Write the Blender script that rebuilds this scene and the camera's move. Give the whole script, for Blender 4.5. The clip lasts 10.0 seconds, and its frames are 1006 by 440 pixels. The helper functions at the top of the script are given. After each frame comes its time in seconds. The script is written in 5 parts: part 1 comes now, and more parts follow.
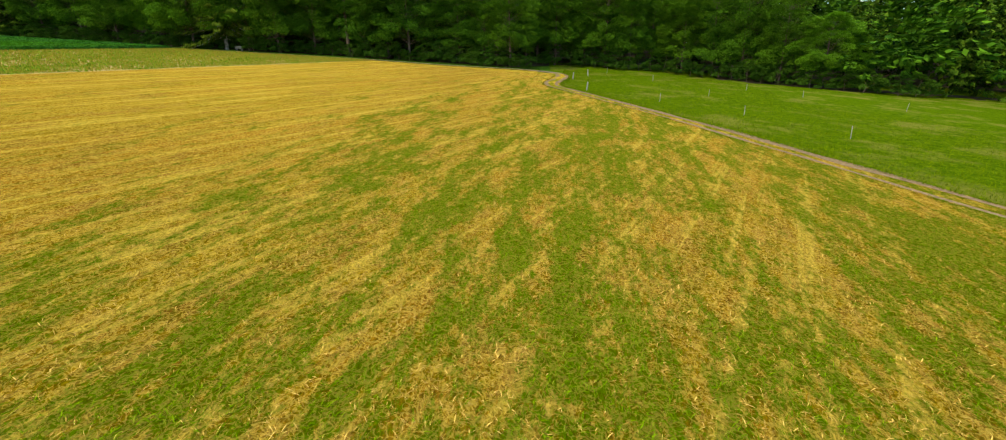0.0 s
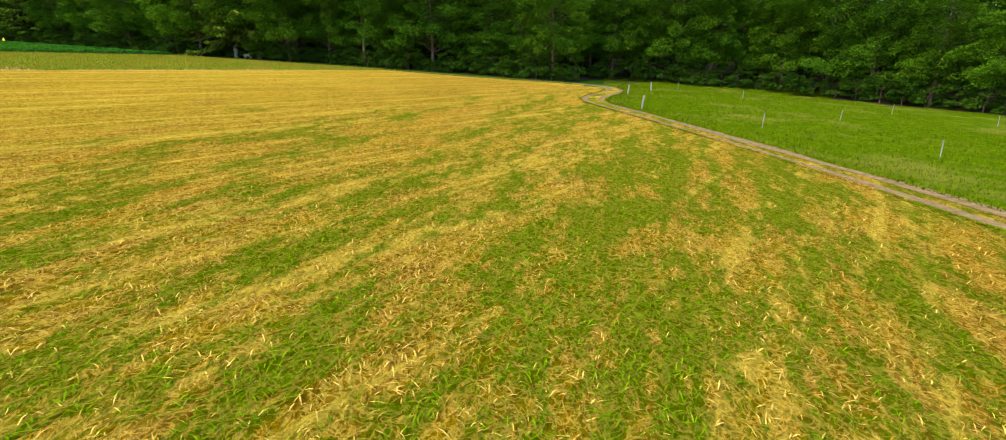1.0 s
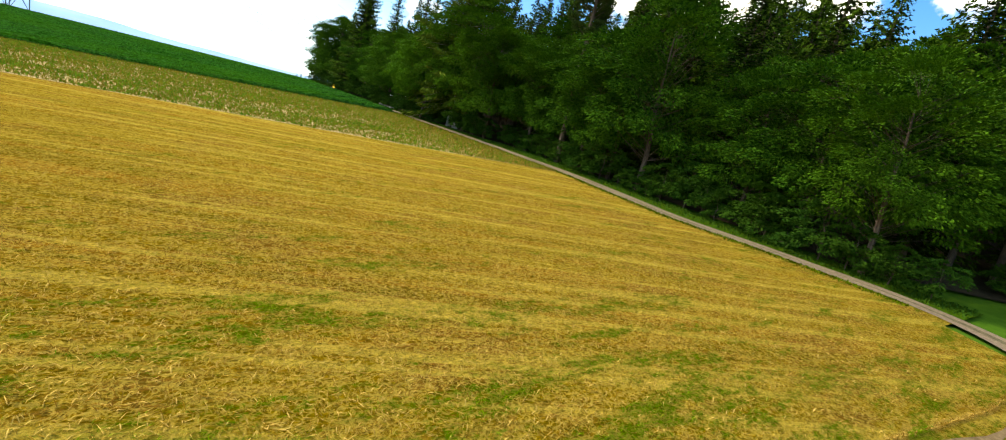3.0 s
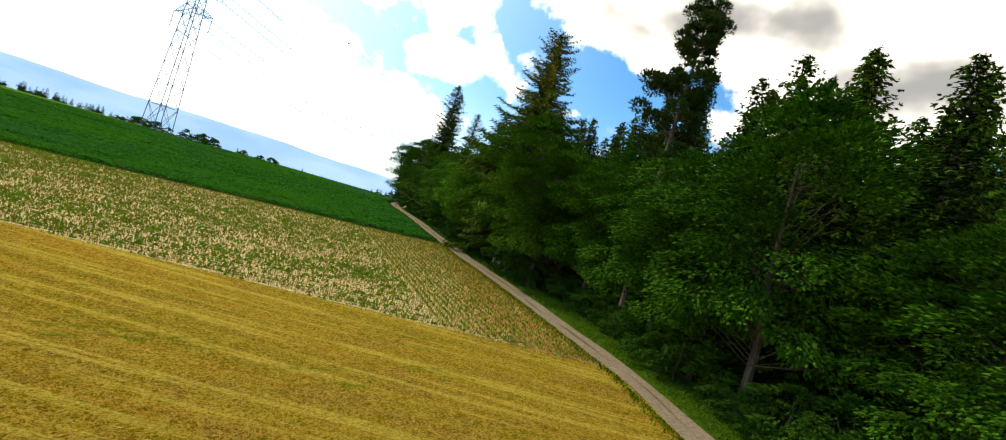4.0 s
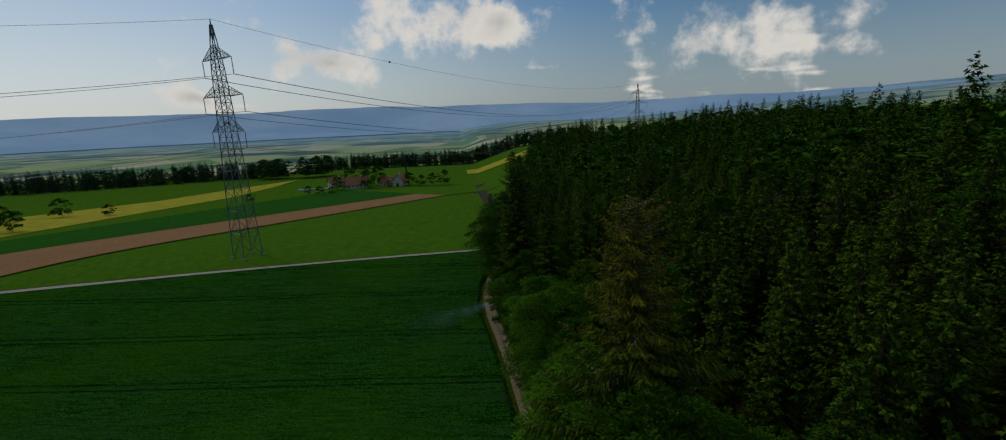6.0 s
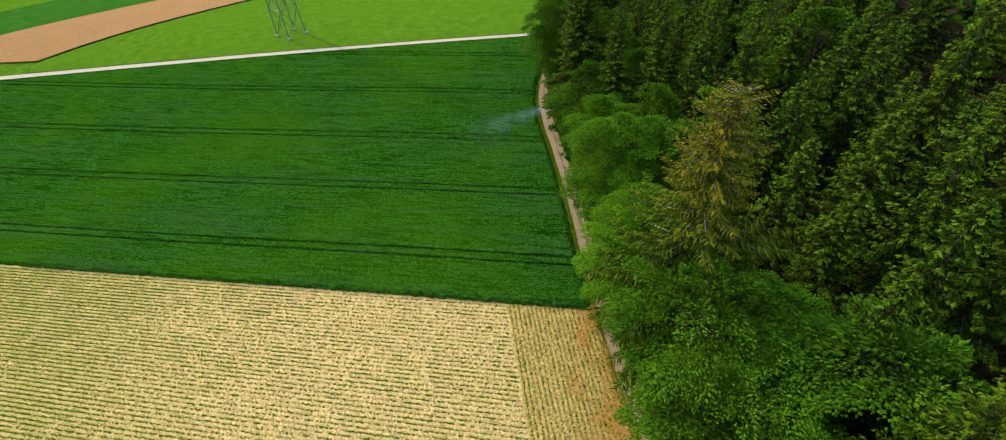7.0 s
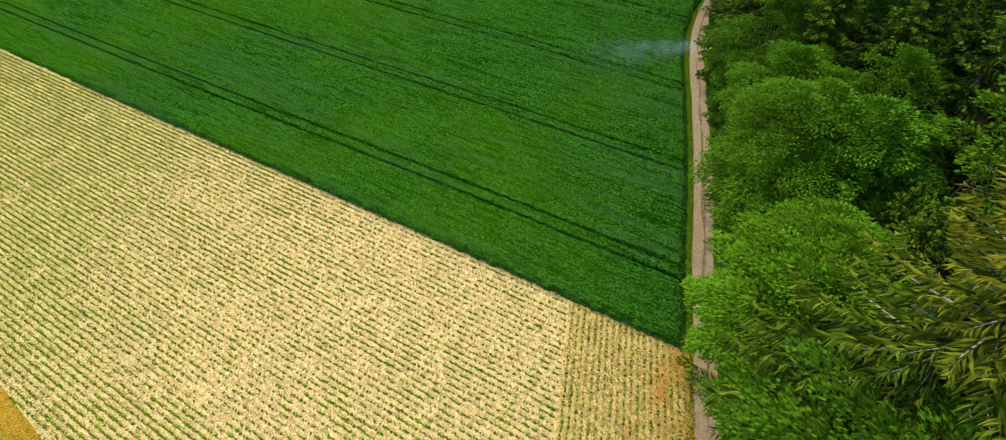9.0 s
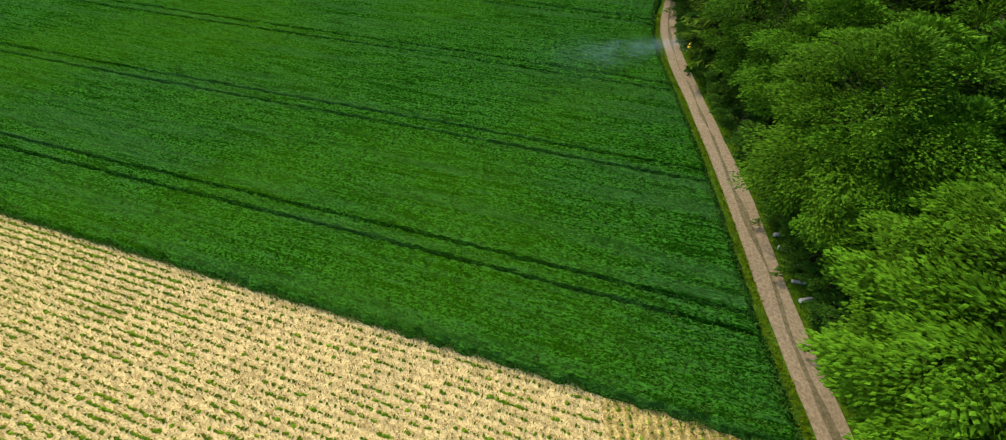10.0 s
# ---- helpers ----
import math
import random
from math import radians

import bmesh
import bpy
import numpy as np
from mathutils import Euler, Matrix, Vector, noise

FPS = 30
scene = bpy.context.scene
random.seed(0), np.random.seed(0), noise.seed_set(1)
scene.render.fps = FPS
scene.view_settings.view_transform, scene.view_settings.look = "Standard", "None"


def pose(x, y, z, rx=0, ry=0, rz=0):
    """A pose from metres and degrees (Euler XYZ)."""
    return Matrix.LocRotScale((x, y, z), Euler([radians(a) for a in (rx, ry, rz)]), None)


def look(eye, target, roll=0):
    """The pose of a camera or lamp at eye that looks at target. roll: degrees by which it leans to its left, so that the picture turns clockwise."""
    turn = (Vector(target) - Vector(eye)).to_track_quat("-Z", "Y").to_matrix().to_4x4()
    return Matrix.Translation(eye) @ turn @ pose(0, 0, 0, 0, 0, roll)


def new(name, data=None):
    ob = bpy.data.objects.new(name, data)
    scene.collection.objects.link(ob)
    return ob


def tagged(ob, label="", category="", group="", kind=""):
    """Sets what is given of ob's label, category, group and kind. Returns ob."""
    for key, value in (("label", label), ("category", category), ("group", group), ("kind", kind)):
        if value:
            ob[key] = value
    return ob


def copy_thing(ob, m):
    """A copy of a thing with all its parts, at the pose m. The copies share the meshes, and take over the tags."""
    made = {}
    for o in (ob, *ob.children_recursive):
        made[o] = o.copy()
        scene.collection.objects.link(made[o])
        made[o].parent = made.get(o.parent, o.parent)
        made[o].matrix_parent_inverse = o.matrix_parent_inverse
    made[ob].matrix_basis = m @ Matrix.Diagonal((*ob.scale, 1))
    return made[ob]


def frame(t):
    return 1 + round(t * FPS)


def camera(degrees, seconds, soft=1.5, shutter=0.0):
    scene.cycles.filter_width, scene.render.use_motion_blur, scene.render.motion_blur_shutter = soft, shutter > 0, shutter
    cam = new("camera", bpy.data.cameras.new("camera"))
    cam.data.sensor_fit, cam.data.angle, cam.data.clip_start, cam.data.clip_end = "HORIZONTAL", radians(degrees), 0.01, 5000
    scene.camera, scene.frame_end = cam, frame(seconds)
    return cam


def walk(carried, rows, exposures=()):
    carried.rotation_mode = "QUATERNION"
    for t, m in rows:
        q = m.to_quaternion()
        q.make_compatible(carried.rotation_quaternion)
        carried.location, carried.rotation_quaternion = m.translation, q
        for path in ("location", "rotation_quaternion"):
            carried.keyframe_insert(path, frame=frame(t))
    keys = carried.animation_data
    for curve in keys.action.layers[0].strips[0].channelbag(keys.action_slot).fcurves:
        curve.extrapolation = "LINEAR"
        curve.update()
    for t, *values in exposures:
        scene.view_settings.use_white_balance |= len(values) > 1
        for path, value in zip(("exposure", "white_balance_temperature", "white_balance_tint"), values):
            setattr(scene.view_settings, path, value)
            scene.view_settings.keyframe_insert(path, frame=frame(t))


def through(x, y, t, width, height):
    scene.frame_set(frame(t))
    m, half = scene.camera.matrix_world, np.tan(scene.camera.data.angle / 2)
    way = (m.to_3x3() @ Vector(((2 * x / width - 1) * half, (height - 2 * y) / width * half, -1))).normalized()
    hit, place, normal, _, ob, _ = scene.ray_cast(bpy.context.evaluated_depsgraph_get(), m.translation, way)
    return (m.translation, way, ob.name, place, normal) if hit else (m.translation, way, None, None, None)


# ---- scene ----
# ---------------------------------------------------------------- camera
cam = camera(94.5, 10.0, soft=1.1)
PATH = [
    (0, (-93.64, -87.50, -5.30), (-84.234, -85.909, -8.299), -0.04),
    (0.5, (-82.64, -88.48, -5.85), (-73.335, -86.252, -8.758), -0.14),
    (1, (-71.39, -89.20, -6.49), (-62.195, -86.257, -9.089), 0.82),
    (1.5, (-60.25, -89.10, -6.08), (-51.555, -84.537, -7.953), 5.26),
    (2, (-48.56, -87.97, -5.20), (-40.682, -82.006, -6.754), 9.24),
    (2.2, (-44.04, -87.16, -4.72), (-36.579, -80.677, -6.237), 10.64),
    (3.3, (-26.01, -81.70, 0.25), (-21.113, -73.079, -1.092), 14.94),
    (3.5, (-22.48, -79.16, 1.17), (-18.138, -70.208, 0.141), 16.09),
    (4, (-16.50, -71.76, 4.51), (-13.233, -62.308, 4.762), 16.85),
    (4.5, (-13.24, -64.49, 10.46), (-10.807, -55.013, 12.517), 12.16),
    (5, (-11.85, -57.41, 20.42), (-9.712, -48.087, 23.337), 5.75),
    (5.5, (-7.48, -48.99, 32.36), (-5.924, -39.286, 34.229), 0.46),
    (6, (-7.89, -43.90, 42.27), (-7.022, -34.164, 40.166), -2.43),
    (6.2, (-8.22, -41.83, 45.55), (-7.583, -32.659, 41.623), -3.69),
    (7.3, (-11.75, -38.70, 52.72), (-12.279, -31.587, 45.714), -2.65),
    (7.5, (-11.82, -37.03, 52.93), (-12.566, -30.259, 45.613), -1.76),
    (8, (-12.34, -32.82, 51.27), (-13.527, -26.581, 43.544), 1.28),
    (8.5, (-13.06, -28.54, 47.58), (-14.527, -22.514, 39.740), 3.26),
    (9, (-13.46, -23.78, 41.99), (-15.113, -17.694, 34.223), 2.81),
    (9.5, (-15.21, -18.57, 35.67), (-16.689, -12.167, 28.129), 2.35),
    (10, (-17.86, -13.30, 27.30), (-18.640, -5.999, 20.514), 2.76),
]
EXPOSURES = [(0.0, -0.72, 7700, 10), (0.6, -0.5, 7700, 10), (1.0, -0.45, 7700, 10), (1.5, -0.4, 7700, 10), (2.2, -0.8, 7700, 10), (3.4, -0.8, 7700, 10), (4.0, -1.2, 7500, 10), (4.5, -2.05, 7000, 10), (5.0, -2.85, 6700, 10), (5.5, -3.35, 6600, 10), (6.0, -3.3, 6700, 10), (6.2, -2.6, 6900, 10), (7.0, -0.9, 7700, 10), (7.5, -0.5, 7800, 10), (8.5, -0.62, 7800, 10), (9.3, -0.75, 7700, 10), (10.0, -0.8, 7500, 10)]
walk(cam, [(t, look(eye, target, roll)) for t, eye, target, roll in PATH], EXPOSURES)

# ---------------------------------------------------------------- world and sun
SUN_AZ, SUN_EL = 48.0, 42.0          # degrees to the left of +y, and up


def link(nt, a, b):
    nt.links.new(a, b)


def node(nt, kind, **values):
    n = nt.nodes.new(kind)
    for key, value in values.items():
        if key in n.inputs:
            n.inputs[key].default_value = value
    return n


def math_node(nt, op, a, b=None, clamp=False):
    n = nt.nodes.new("ShaderNodeMath")
    n.operation, n.use_clamp = op, clamp
    for slot, v in ((0, a), (1, b)):
        if v is None:
            continue
        if isinstance(v, (int, float)):
            n.inputs[slot].default_value = v
        else:
            nt.links.new(v, n.inputs[slot])
    return n.outputs[0]


def mix_node(nt, fac, a, b, blend="MIX"):
    n = nt.nodes.new("ShaderNodeMix")
    n.data_type, n.blend_type = "RGBA", blend
    for slot, v in ((0, fac), (6, a), (7, b)):
        if isinstance(v, (int, float)):
            n.inputs[slot].default_value = v
        elif isinstance(v, tuple):
            n.inputs[slot].default_value = (*v, 1) if len(v) == 3 else v
        else:
            nt.links.new(v, n.inputs[slot])
    return n.outputs[2]


def ramp_node(nt, fac, lo, hi):
    n = nt.nodes.new("ShaderNodeMapRange")
    n.interpolation_type = "SMOOTHSTEP"
    n.inputs[1].default_value, n.inputs[2].default_value = lo, hi
    nt.links.new(fac, n.inputs[0])
    return n.outputs[0]


def noise_node(nt, vec, scale, detail=3.0, rough=0.5, stretch=(1, 1, 1), turn=0.0, kind="ShaderNodeTexNoise"):
    m = nt.nodes.new("ShaderNodeMapping")
    m.vector_type = "TEXTURE"
    m.inputs["Scale"].default_value = tuple(1.0 / v for v in stretch)
    m.inputs["Rotation"].default_value = (0, 0, -turn)
    nt.links.new(vec, m.inputs[0])
    n = nt.nodes.new(kind)
    n.inputs["Scale"].default_value = scale
    if "Detail" in n.inputs:
        n.inputs["Detail"].default_value = detail
        n.inputs["Roughness"].default_value = rough
    nt.links.new(m.outputs[0], n.inputs["Vector"])
    return n.outputs[0]


def sky_dir(az, el):
    a, e = radians(az), radians(el)
    return Vector((-math.sin(a) * math.cos(e), math.cos(a) * math.cos(e), math.sin(e)))


def build_world():
    world = bpy.data.worlds.new("sky")
    scene.world = world
    world.use_nodes = True
    nt = world.node_tree
    back = nt.nodes["Background"]
    sky = nt.nodes.new("ShaderNodeTexSky")
    sky.sky_type, sky.sun_disc = "NISHITA", False
    sky.sun_elevation, sky.sun_rotation = radians(SUN_EL), radians(-SUN_AZ)
    sky.air_density, sky.dust_density, sky.ozone_density = 1.0, 0.6, 2.0
    coord = nt.nodes.new("ShaderNodeTexCoord").outputs["Generated"]
    # clouds lie on a flat layer overhead: the direction divided by its height
    sep = nt.nodes.new("ShaderNodeSeparateXYZ")
    link(nt, coord, sep.inputs[0])
    up = math_node(nt, "MAXIMUM", sep.outputs[2], 0.02)
    up2 = math_node(nt, "ADD", up, 0.10)
    comb = nt.nodes.new("ShaderNodeCombineXYZ")
    link(nt, math_node(nt, "DIVIDE", sep.outputs[0], up2), comb.inputs[0])
    link(nt, math_node(nt, "DIVIDE", sep.outputs[1], up2), comb.inputs[1])
    layer = comb.outputs[0]
    big = noise_node(nt, layer, 1.15, 2.0, 0.5)
    fine = noise_node(nt, coord, 9.0, 7.0, 0.62)
    puff = noise_node(nt, coord, 3.6, 5.0, 0.55)
    # the great banks: direction, spread
    total = None
    ruffle = nt.nodes.new("ShaderNodeTexNoise")
    ruffle.inputs["Scale"].default_value, ruffle.inputs["Detail"].default_value = 5.5, 4.0
    link(nt, coord, ruffle.inputs["Vector"])
    bend = nt.nodes.new("ShaderNodeVectorMath")
    bend.operation = "MULTIPLY_ADD"
    bend.inputs[1].default_value, bend.inputs[2].default_value = (0.26, 0.26, 0.13), (-0.13, -0.13, -0.065)
    link(nt, ruffle.outputs["Color"], bend.inputs[0])
    bent = nt.nodes.new("ShaderNodeVectorMath")
    link(nt, coord, bent.inputs[0])
    link(nt, bend.outputs[0], bent.inputs[1])
    for az, el, wide, weight in CLOUDS:
        d = nt.nodes.new("ShaderNodeVectorMath")
        d.operation = "DISTANCE"
        m = nt.nodes.new("ShaderNodeMapping")
        m.inputs["Scale"].default_value = (1, 1, 2.0)
        link(nt, bent.outputs[0], m.inputs[0])
        link(nt, m.outputs[0], d.inputs[0])
        v = sky_dir(az, el)
        d.inputs[1].default_value = (v.x, v.y, v.z * 2.0)
        g = nt.nodes.new("ShaderNodeMapRange")
        g.interpolation_type = "SMOOTHSTEP"
        g.inputs[1].default_value, g.inputs[2].default_value = wide * 1.7, 0.0
        g.inputs[3].default_value, g.inputs[4].default_value = 0.0, weight + 0.17
        link(nt, d.outputs["Value"], g.inputs[0])
        total = g.outputs[0] if total is None else math_node(nt, "MAXIMUM", total, g.outputs[0])
    shape = math_node(nt, "ADD", math_node(nt, "MULTIPLY", fine, 1.25), math_node(nt, "MULTIPLY", puff, 1.15))
    shape = math_node(nt, "SUBTRACT", shape, 0.685)
    rest = math_node(nt, "MULTIPLY", ramp_node(nt, big, 0.50, 0.78), 0.22)
    amount = math_node(nt, "ADD", math_node(nt, "MAXIMUM", total, rest), shape)
    cover = ramp_node(nt, amount, 0.68, 0.96)
    soft = noise_node(nt, coord, 2.3, 4.0, 0.6, (1, 1, 2.2))
    depth = math_node(nt, "ADD", math_node(nt, "MULTIPLY", total, 1.3), math_node(nt, "ADD", math_node(nt, "MULTIPLY", soft, 1.7), math_node(nt, "MULTIPLY", puff, 1.1)))
    thick = ramp_node(nt, depth, 1.80, 2.60)
    # each cloud is greyer in its middle and at its ragged folds
    folds = ramp_node(nt, math_node(nt, "ADD", amount, math_node(nt, "MULTIPLY", soft, 0.5)), 1.12, 1.6)
    white = mix_node(nt, math_node(nt, "MULTIPLY", folds, 0.4), (1.0, 0.98, 0.94), (0.60, 0.62, 0.66))
    grey = mix_node(nt, thick, white, (0.17, 0.18, 0.19))
    lit = nt.nodes.new("ShaderNodeVectorMath")
    lit.operation = "SCALE"
    link(nt, grey, lit.inputs[0])
    lit.inputs["Scale"].default_value = 53.0
    # low haze near the horizon
    haze = ramp_node(nt, sep.outputs[2], 0.28, -0.02)
    tint = nt.nodes.new("ShaderNodeHueSaturation")
    tint.inputs["Saturation"].default_value = 1.4
    tint.inputs["Value"].default_value = 5.0
    link(nt, sky.outputs[0], tint.inputs["Color"])
    # the haze is brightest towards the sun
    near_sun = nt.nodes.new("ShaderNodeVectorMath")
    near_sun.operation = "DISTANCE"
    link(nt, coord, near_sun.inputs[0])
    near_sun.inputs[1].default_value = sky_dir(SUN_AZ, SUN_EL)
    sunward = ramp_node(nt, near_sun.outputs["Value"], 1.15, 0.10)
    pale = mix_node(nt, math_node(nt, "MULTIPLY", sunward, 0.75), tint.outputs[0], (36.0, 47.0, 58.0))
    low = mix_node(nt, ramp_node(nt, near_sun.outputs["Value"], 1.2, 0.5), (17.0, 22.0, 27.0), (52.0, 55.0, 57.0))
    pale = mix_node(nt, math_node(nt, "MULTIPLY", haze, 0.8), pale, low)
    full = mix_node(nt, cover, pale, lit.outputs[0])
    link(nt, full, back.inputs[0])
    back.inputs[1].default_value = 0.12
    world.cycles.sampling_method = "MANUAL"
    world.cycles.sample_map_resolution = 512


#          azimuth, elevation, spread, weight
CLOUDS = [(21.5, 22.4, 0.115, 0.34), (13.5, 25.5, 0.14, 0.38), (7.0, 23.0, 0.10, 0.35), (19.0, 17.2, 0.145, 0.34), (11.0, 16.5, 0.105, 0.34), (-6.5, 24.5, 0.09, 0.29),
          (-5.0, 17.1, 0.082, 0.34), (-12.0, 18.9, 0.088, 0.3), (-18.0, 21.0, 0.06, 0.3), (-7.9, 20.8, 0.067, 0.26), (3.0, 11.1, 0.174, 0.21), (-5.2, 10.6, 0.11, 0.27),
          (32.1, 22.2, 0.075, 0.32), (28.4, 21.6, 0.055, 0.30), (16.1, 32.3, 0.075, 0.32), (-4.0, 35.2, 0.058, 0.3), (25.1, 30.7, 0.045, 0.28), (-21.3, 28.1, 0.119, 0.36),
          (-27.7, 27.5, 0.132, 0.54), (-36.6, 28.6, 0.185, 0.70), (-48.4, 27.9, 0.21, 0.84), (-56.4, 23.3, 0.17, 0.84), (-47.7, 20.6, 0.105, 0.6), (-54.9, 17.4, 0.08, 0.55),
          (-46.2, 14.5, 0.085, 0.27), (-40.2, 18.2, 0.066, 0.27), (-30.2, 7.9, 0.085, 0.09), (-41.7, 8.4, 0.065, 0.2), (15.4, 6.7, 0.09, 0.20), (27.9, 3.6, 0.045, 0.2),
          (-24.0, 15.9, 0.03, 0.26), (-43.1, 5.1, 0.062, 0.22), (-26, 42, 0.35, 0.5), (30, 48, 0.25, 0.34), (58, 30, 0.22, 0.34), (75, 45, 0.28, 0.36),
          (-85, 32, 0.3, 0.5), (165, 38, 0.28, 0.4), (-130, 50, 0.25, 0.4)]
build_world()
sun = new("sun", bpy.data.lights.new("sun", "SUN"))
sun.data.energy, sun.data.angle, sun.data.color = 5.0, radians(2.0), (1.0, 0.94, 0.84)
sun.matrix_world = look(sky_dir(SUN_AZ, SUN_EL) * 300, (0, 0, 0))


# ---------------------------------------------------------------- the lie of the land
def ground(x, y):
    """Height of the land: it climbs towards the wood and the crest, lies flat behind it and drops to a wide valley."""
    k = 0.07 - 0.04 * min(max((y - 20) / 80, 0), 1)
    z = k * min(max(x, -160.0), 320.0) + 0.066 * min(max(y, -420.0), 420.0)
    cap = 4.6 + max(0.0, x - 10) * 0.07 - 0.055 * min(max(y - 97, 0.0), 240.0) * (1 - min(max((x - 10) / 60, 0), 1))
    hill = 0.2 * min(max(x - 15, 0.0), 75.0) * (1 - 0.8 * min(max(y / 160, 0), 1)) * (1 - 0.85 * min(max((-y - 35) / 45, 0), 1) * 0.7)
    s = 1.2
    z = cap - s * math.log1p(math.exp(min((cap - z) / s, 60.0)))
    f = min(max((y - 330) / 900, 0), 1)
    return z + hill - 32.0 * f * f * (3 - 2 * f) * (1 - 0.4 * min(max((x - 60) / 300, 0), 1))


EDGE = -0.195                          # slope of the crop rows in plan


def edge_y(x):
    return EDGE * x - 0.6              # stubble meets the tall crop


def mown_y(x):
    return -42.3 - 0.303 * min(max(x, -230), 4)


def headland_x(y):
    return -12.7 - 0.122 * (y - 1.7)   # rows of the headland begin here


TRACK = [(-120, -139), (-90, -121), (-70, -109.5), (-52, -100.2), (-44, -96), (-36.5, -91.6), (-30.5, -88.1), (-26.5, -85.4), (-23, -83.3), (-19.5, -82.5), (-14.5, -82.5),
         (-8, -83.2), (-2, -83.2), (3.5, -81.5), (6.2, -76), (5.6, -68), (4.2, -60), (4.6, -52), (5.2, -45), (4.6, -37), (3.9, -28), (2.9, -18), (1.7, -9), (0.9, 0),
         (0.2, 8), (-0.3, 18), (-0.9, 27), (-2.0, 38), (-3.0, 47), (-3.2, 54), (-2.3, 62), (0.0, 72), (3.0, 82)]


def smooth_line(points, step=1.0):
    """A rounded way through the points, with its left-hand normals."""
    p = np.array(points, float)
    out = []
    for i in range(len(p) - 1):
        a, b, c, d = p[max(i - 1, 0)], p[i], p[i + 1], p[min(i + 2, len(p) - 1)]
        for u in np.linspace(0, 1, max(2, int(np.linalg.norm(c - b) / step)), endpoint=False):
            out.append(0.5 * (2 * b + (c - a) * u + (2 * a - 5 * b + 4 * c - d) * u * u + (3 * b - a - 3 * c + d) * u**3))
    out.append(p[-1])
    out = np.array(out)
    way = np.gradient(out, axis=0)
    way /= np.linalg.norm(way, axis=1)[:, None]
    return out, np.stack([-way[:, 1], way[:, 0]], 1)


# ---------------------------------------------------------------- materials
def material(name, rough=0.9, spec=0.06):
    m = bpy.data.materials.new(name)
    m.use_nodes = True
    nt = m.node_tree
    b = nt.nodes["Principled BSDF"]
    b.inputs["Roughness"].default_value = rough
    b.inputs["Specular IOR Level"].default_value = spec
    place = nt.nodes.new("ShaderNodeNewGeometry").outputs["Position"]
    return m, nt, b, place


def relief(nt, b, height, strength, distance):
    n = nt.nodes.new("ShaderNodeBump")
    n.inputs["Strength"].default_value, n.inputs["Distance"].default_value = strength, distance
    link(nt, height, n.inputs["Height"])
    link(nt, n.outputs[0], b.inputs["Normal"])


def fibre_node(nt, place, scale):
    """Curling wisps of straw, 0 to 1."""
    out = None
    for k, shift in ((1.0, 0.0), (1.6, 7.0)):
        m = nt.nodes.new("ShaderNodeMapping")
        m.inputs["Location"].default_value = (shift, -shift, shift)
        link(nt, place, m.inputs[0])
        n = nt.nodes.new("ShaderNodeTexNoise")
        n.inputs["Scale"].default_value, n.inputs["Detail"].default_value = scale * k, 2.5
        n.inputs["Distortion"].default_value = 1.4
        link(nt, m.outputs[0], n.inputs["Vector"])
        ridge = ramp_node(nt, math_node(nt, "ABSOLUTE", math_node(nt, "SUBTRACT", n.outputs[0], 0.5)), 0.055, 0.0)
        out = ridge if out is None else math_node(nt, "MAXIMUM", out, ridge)
    return out


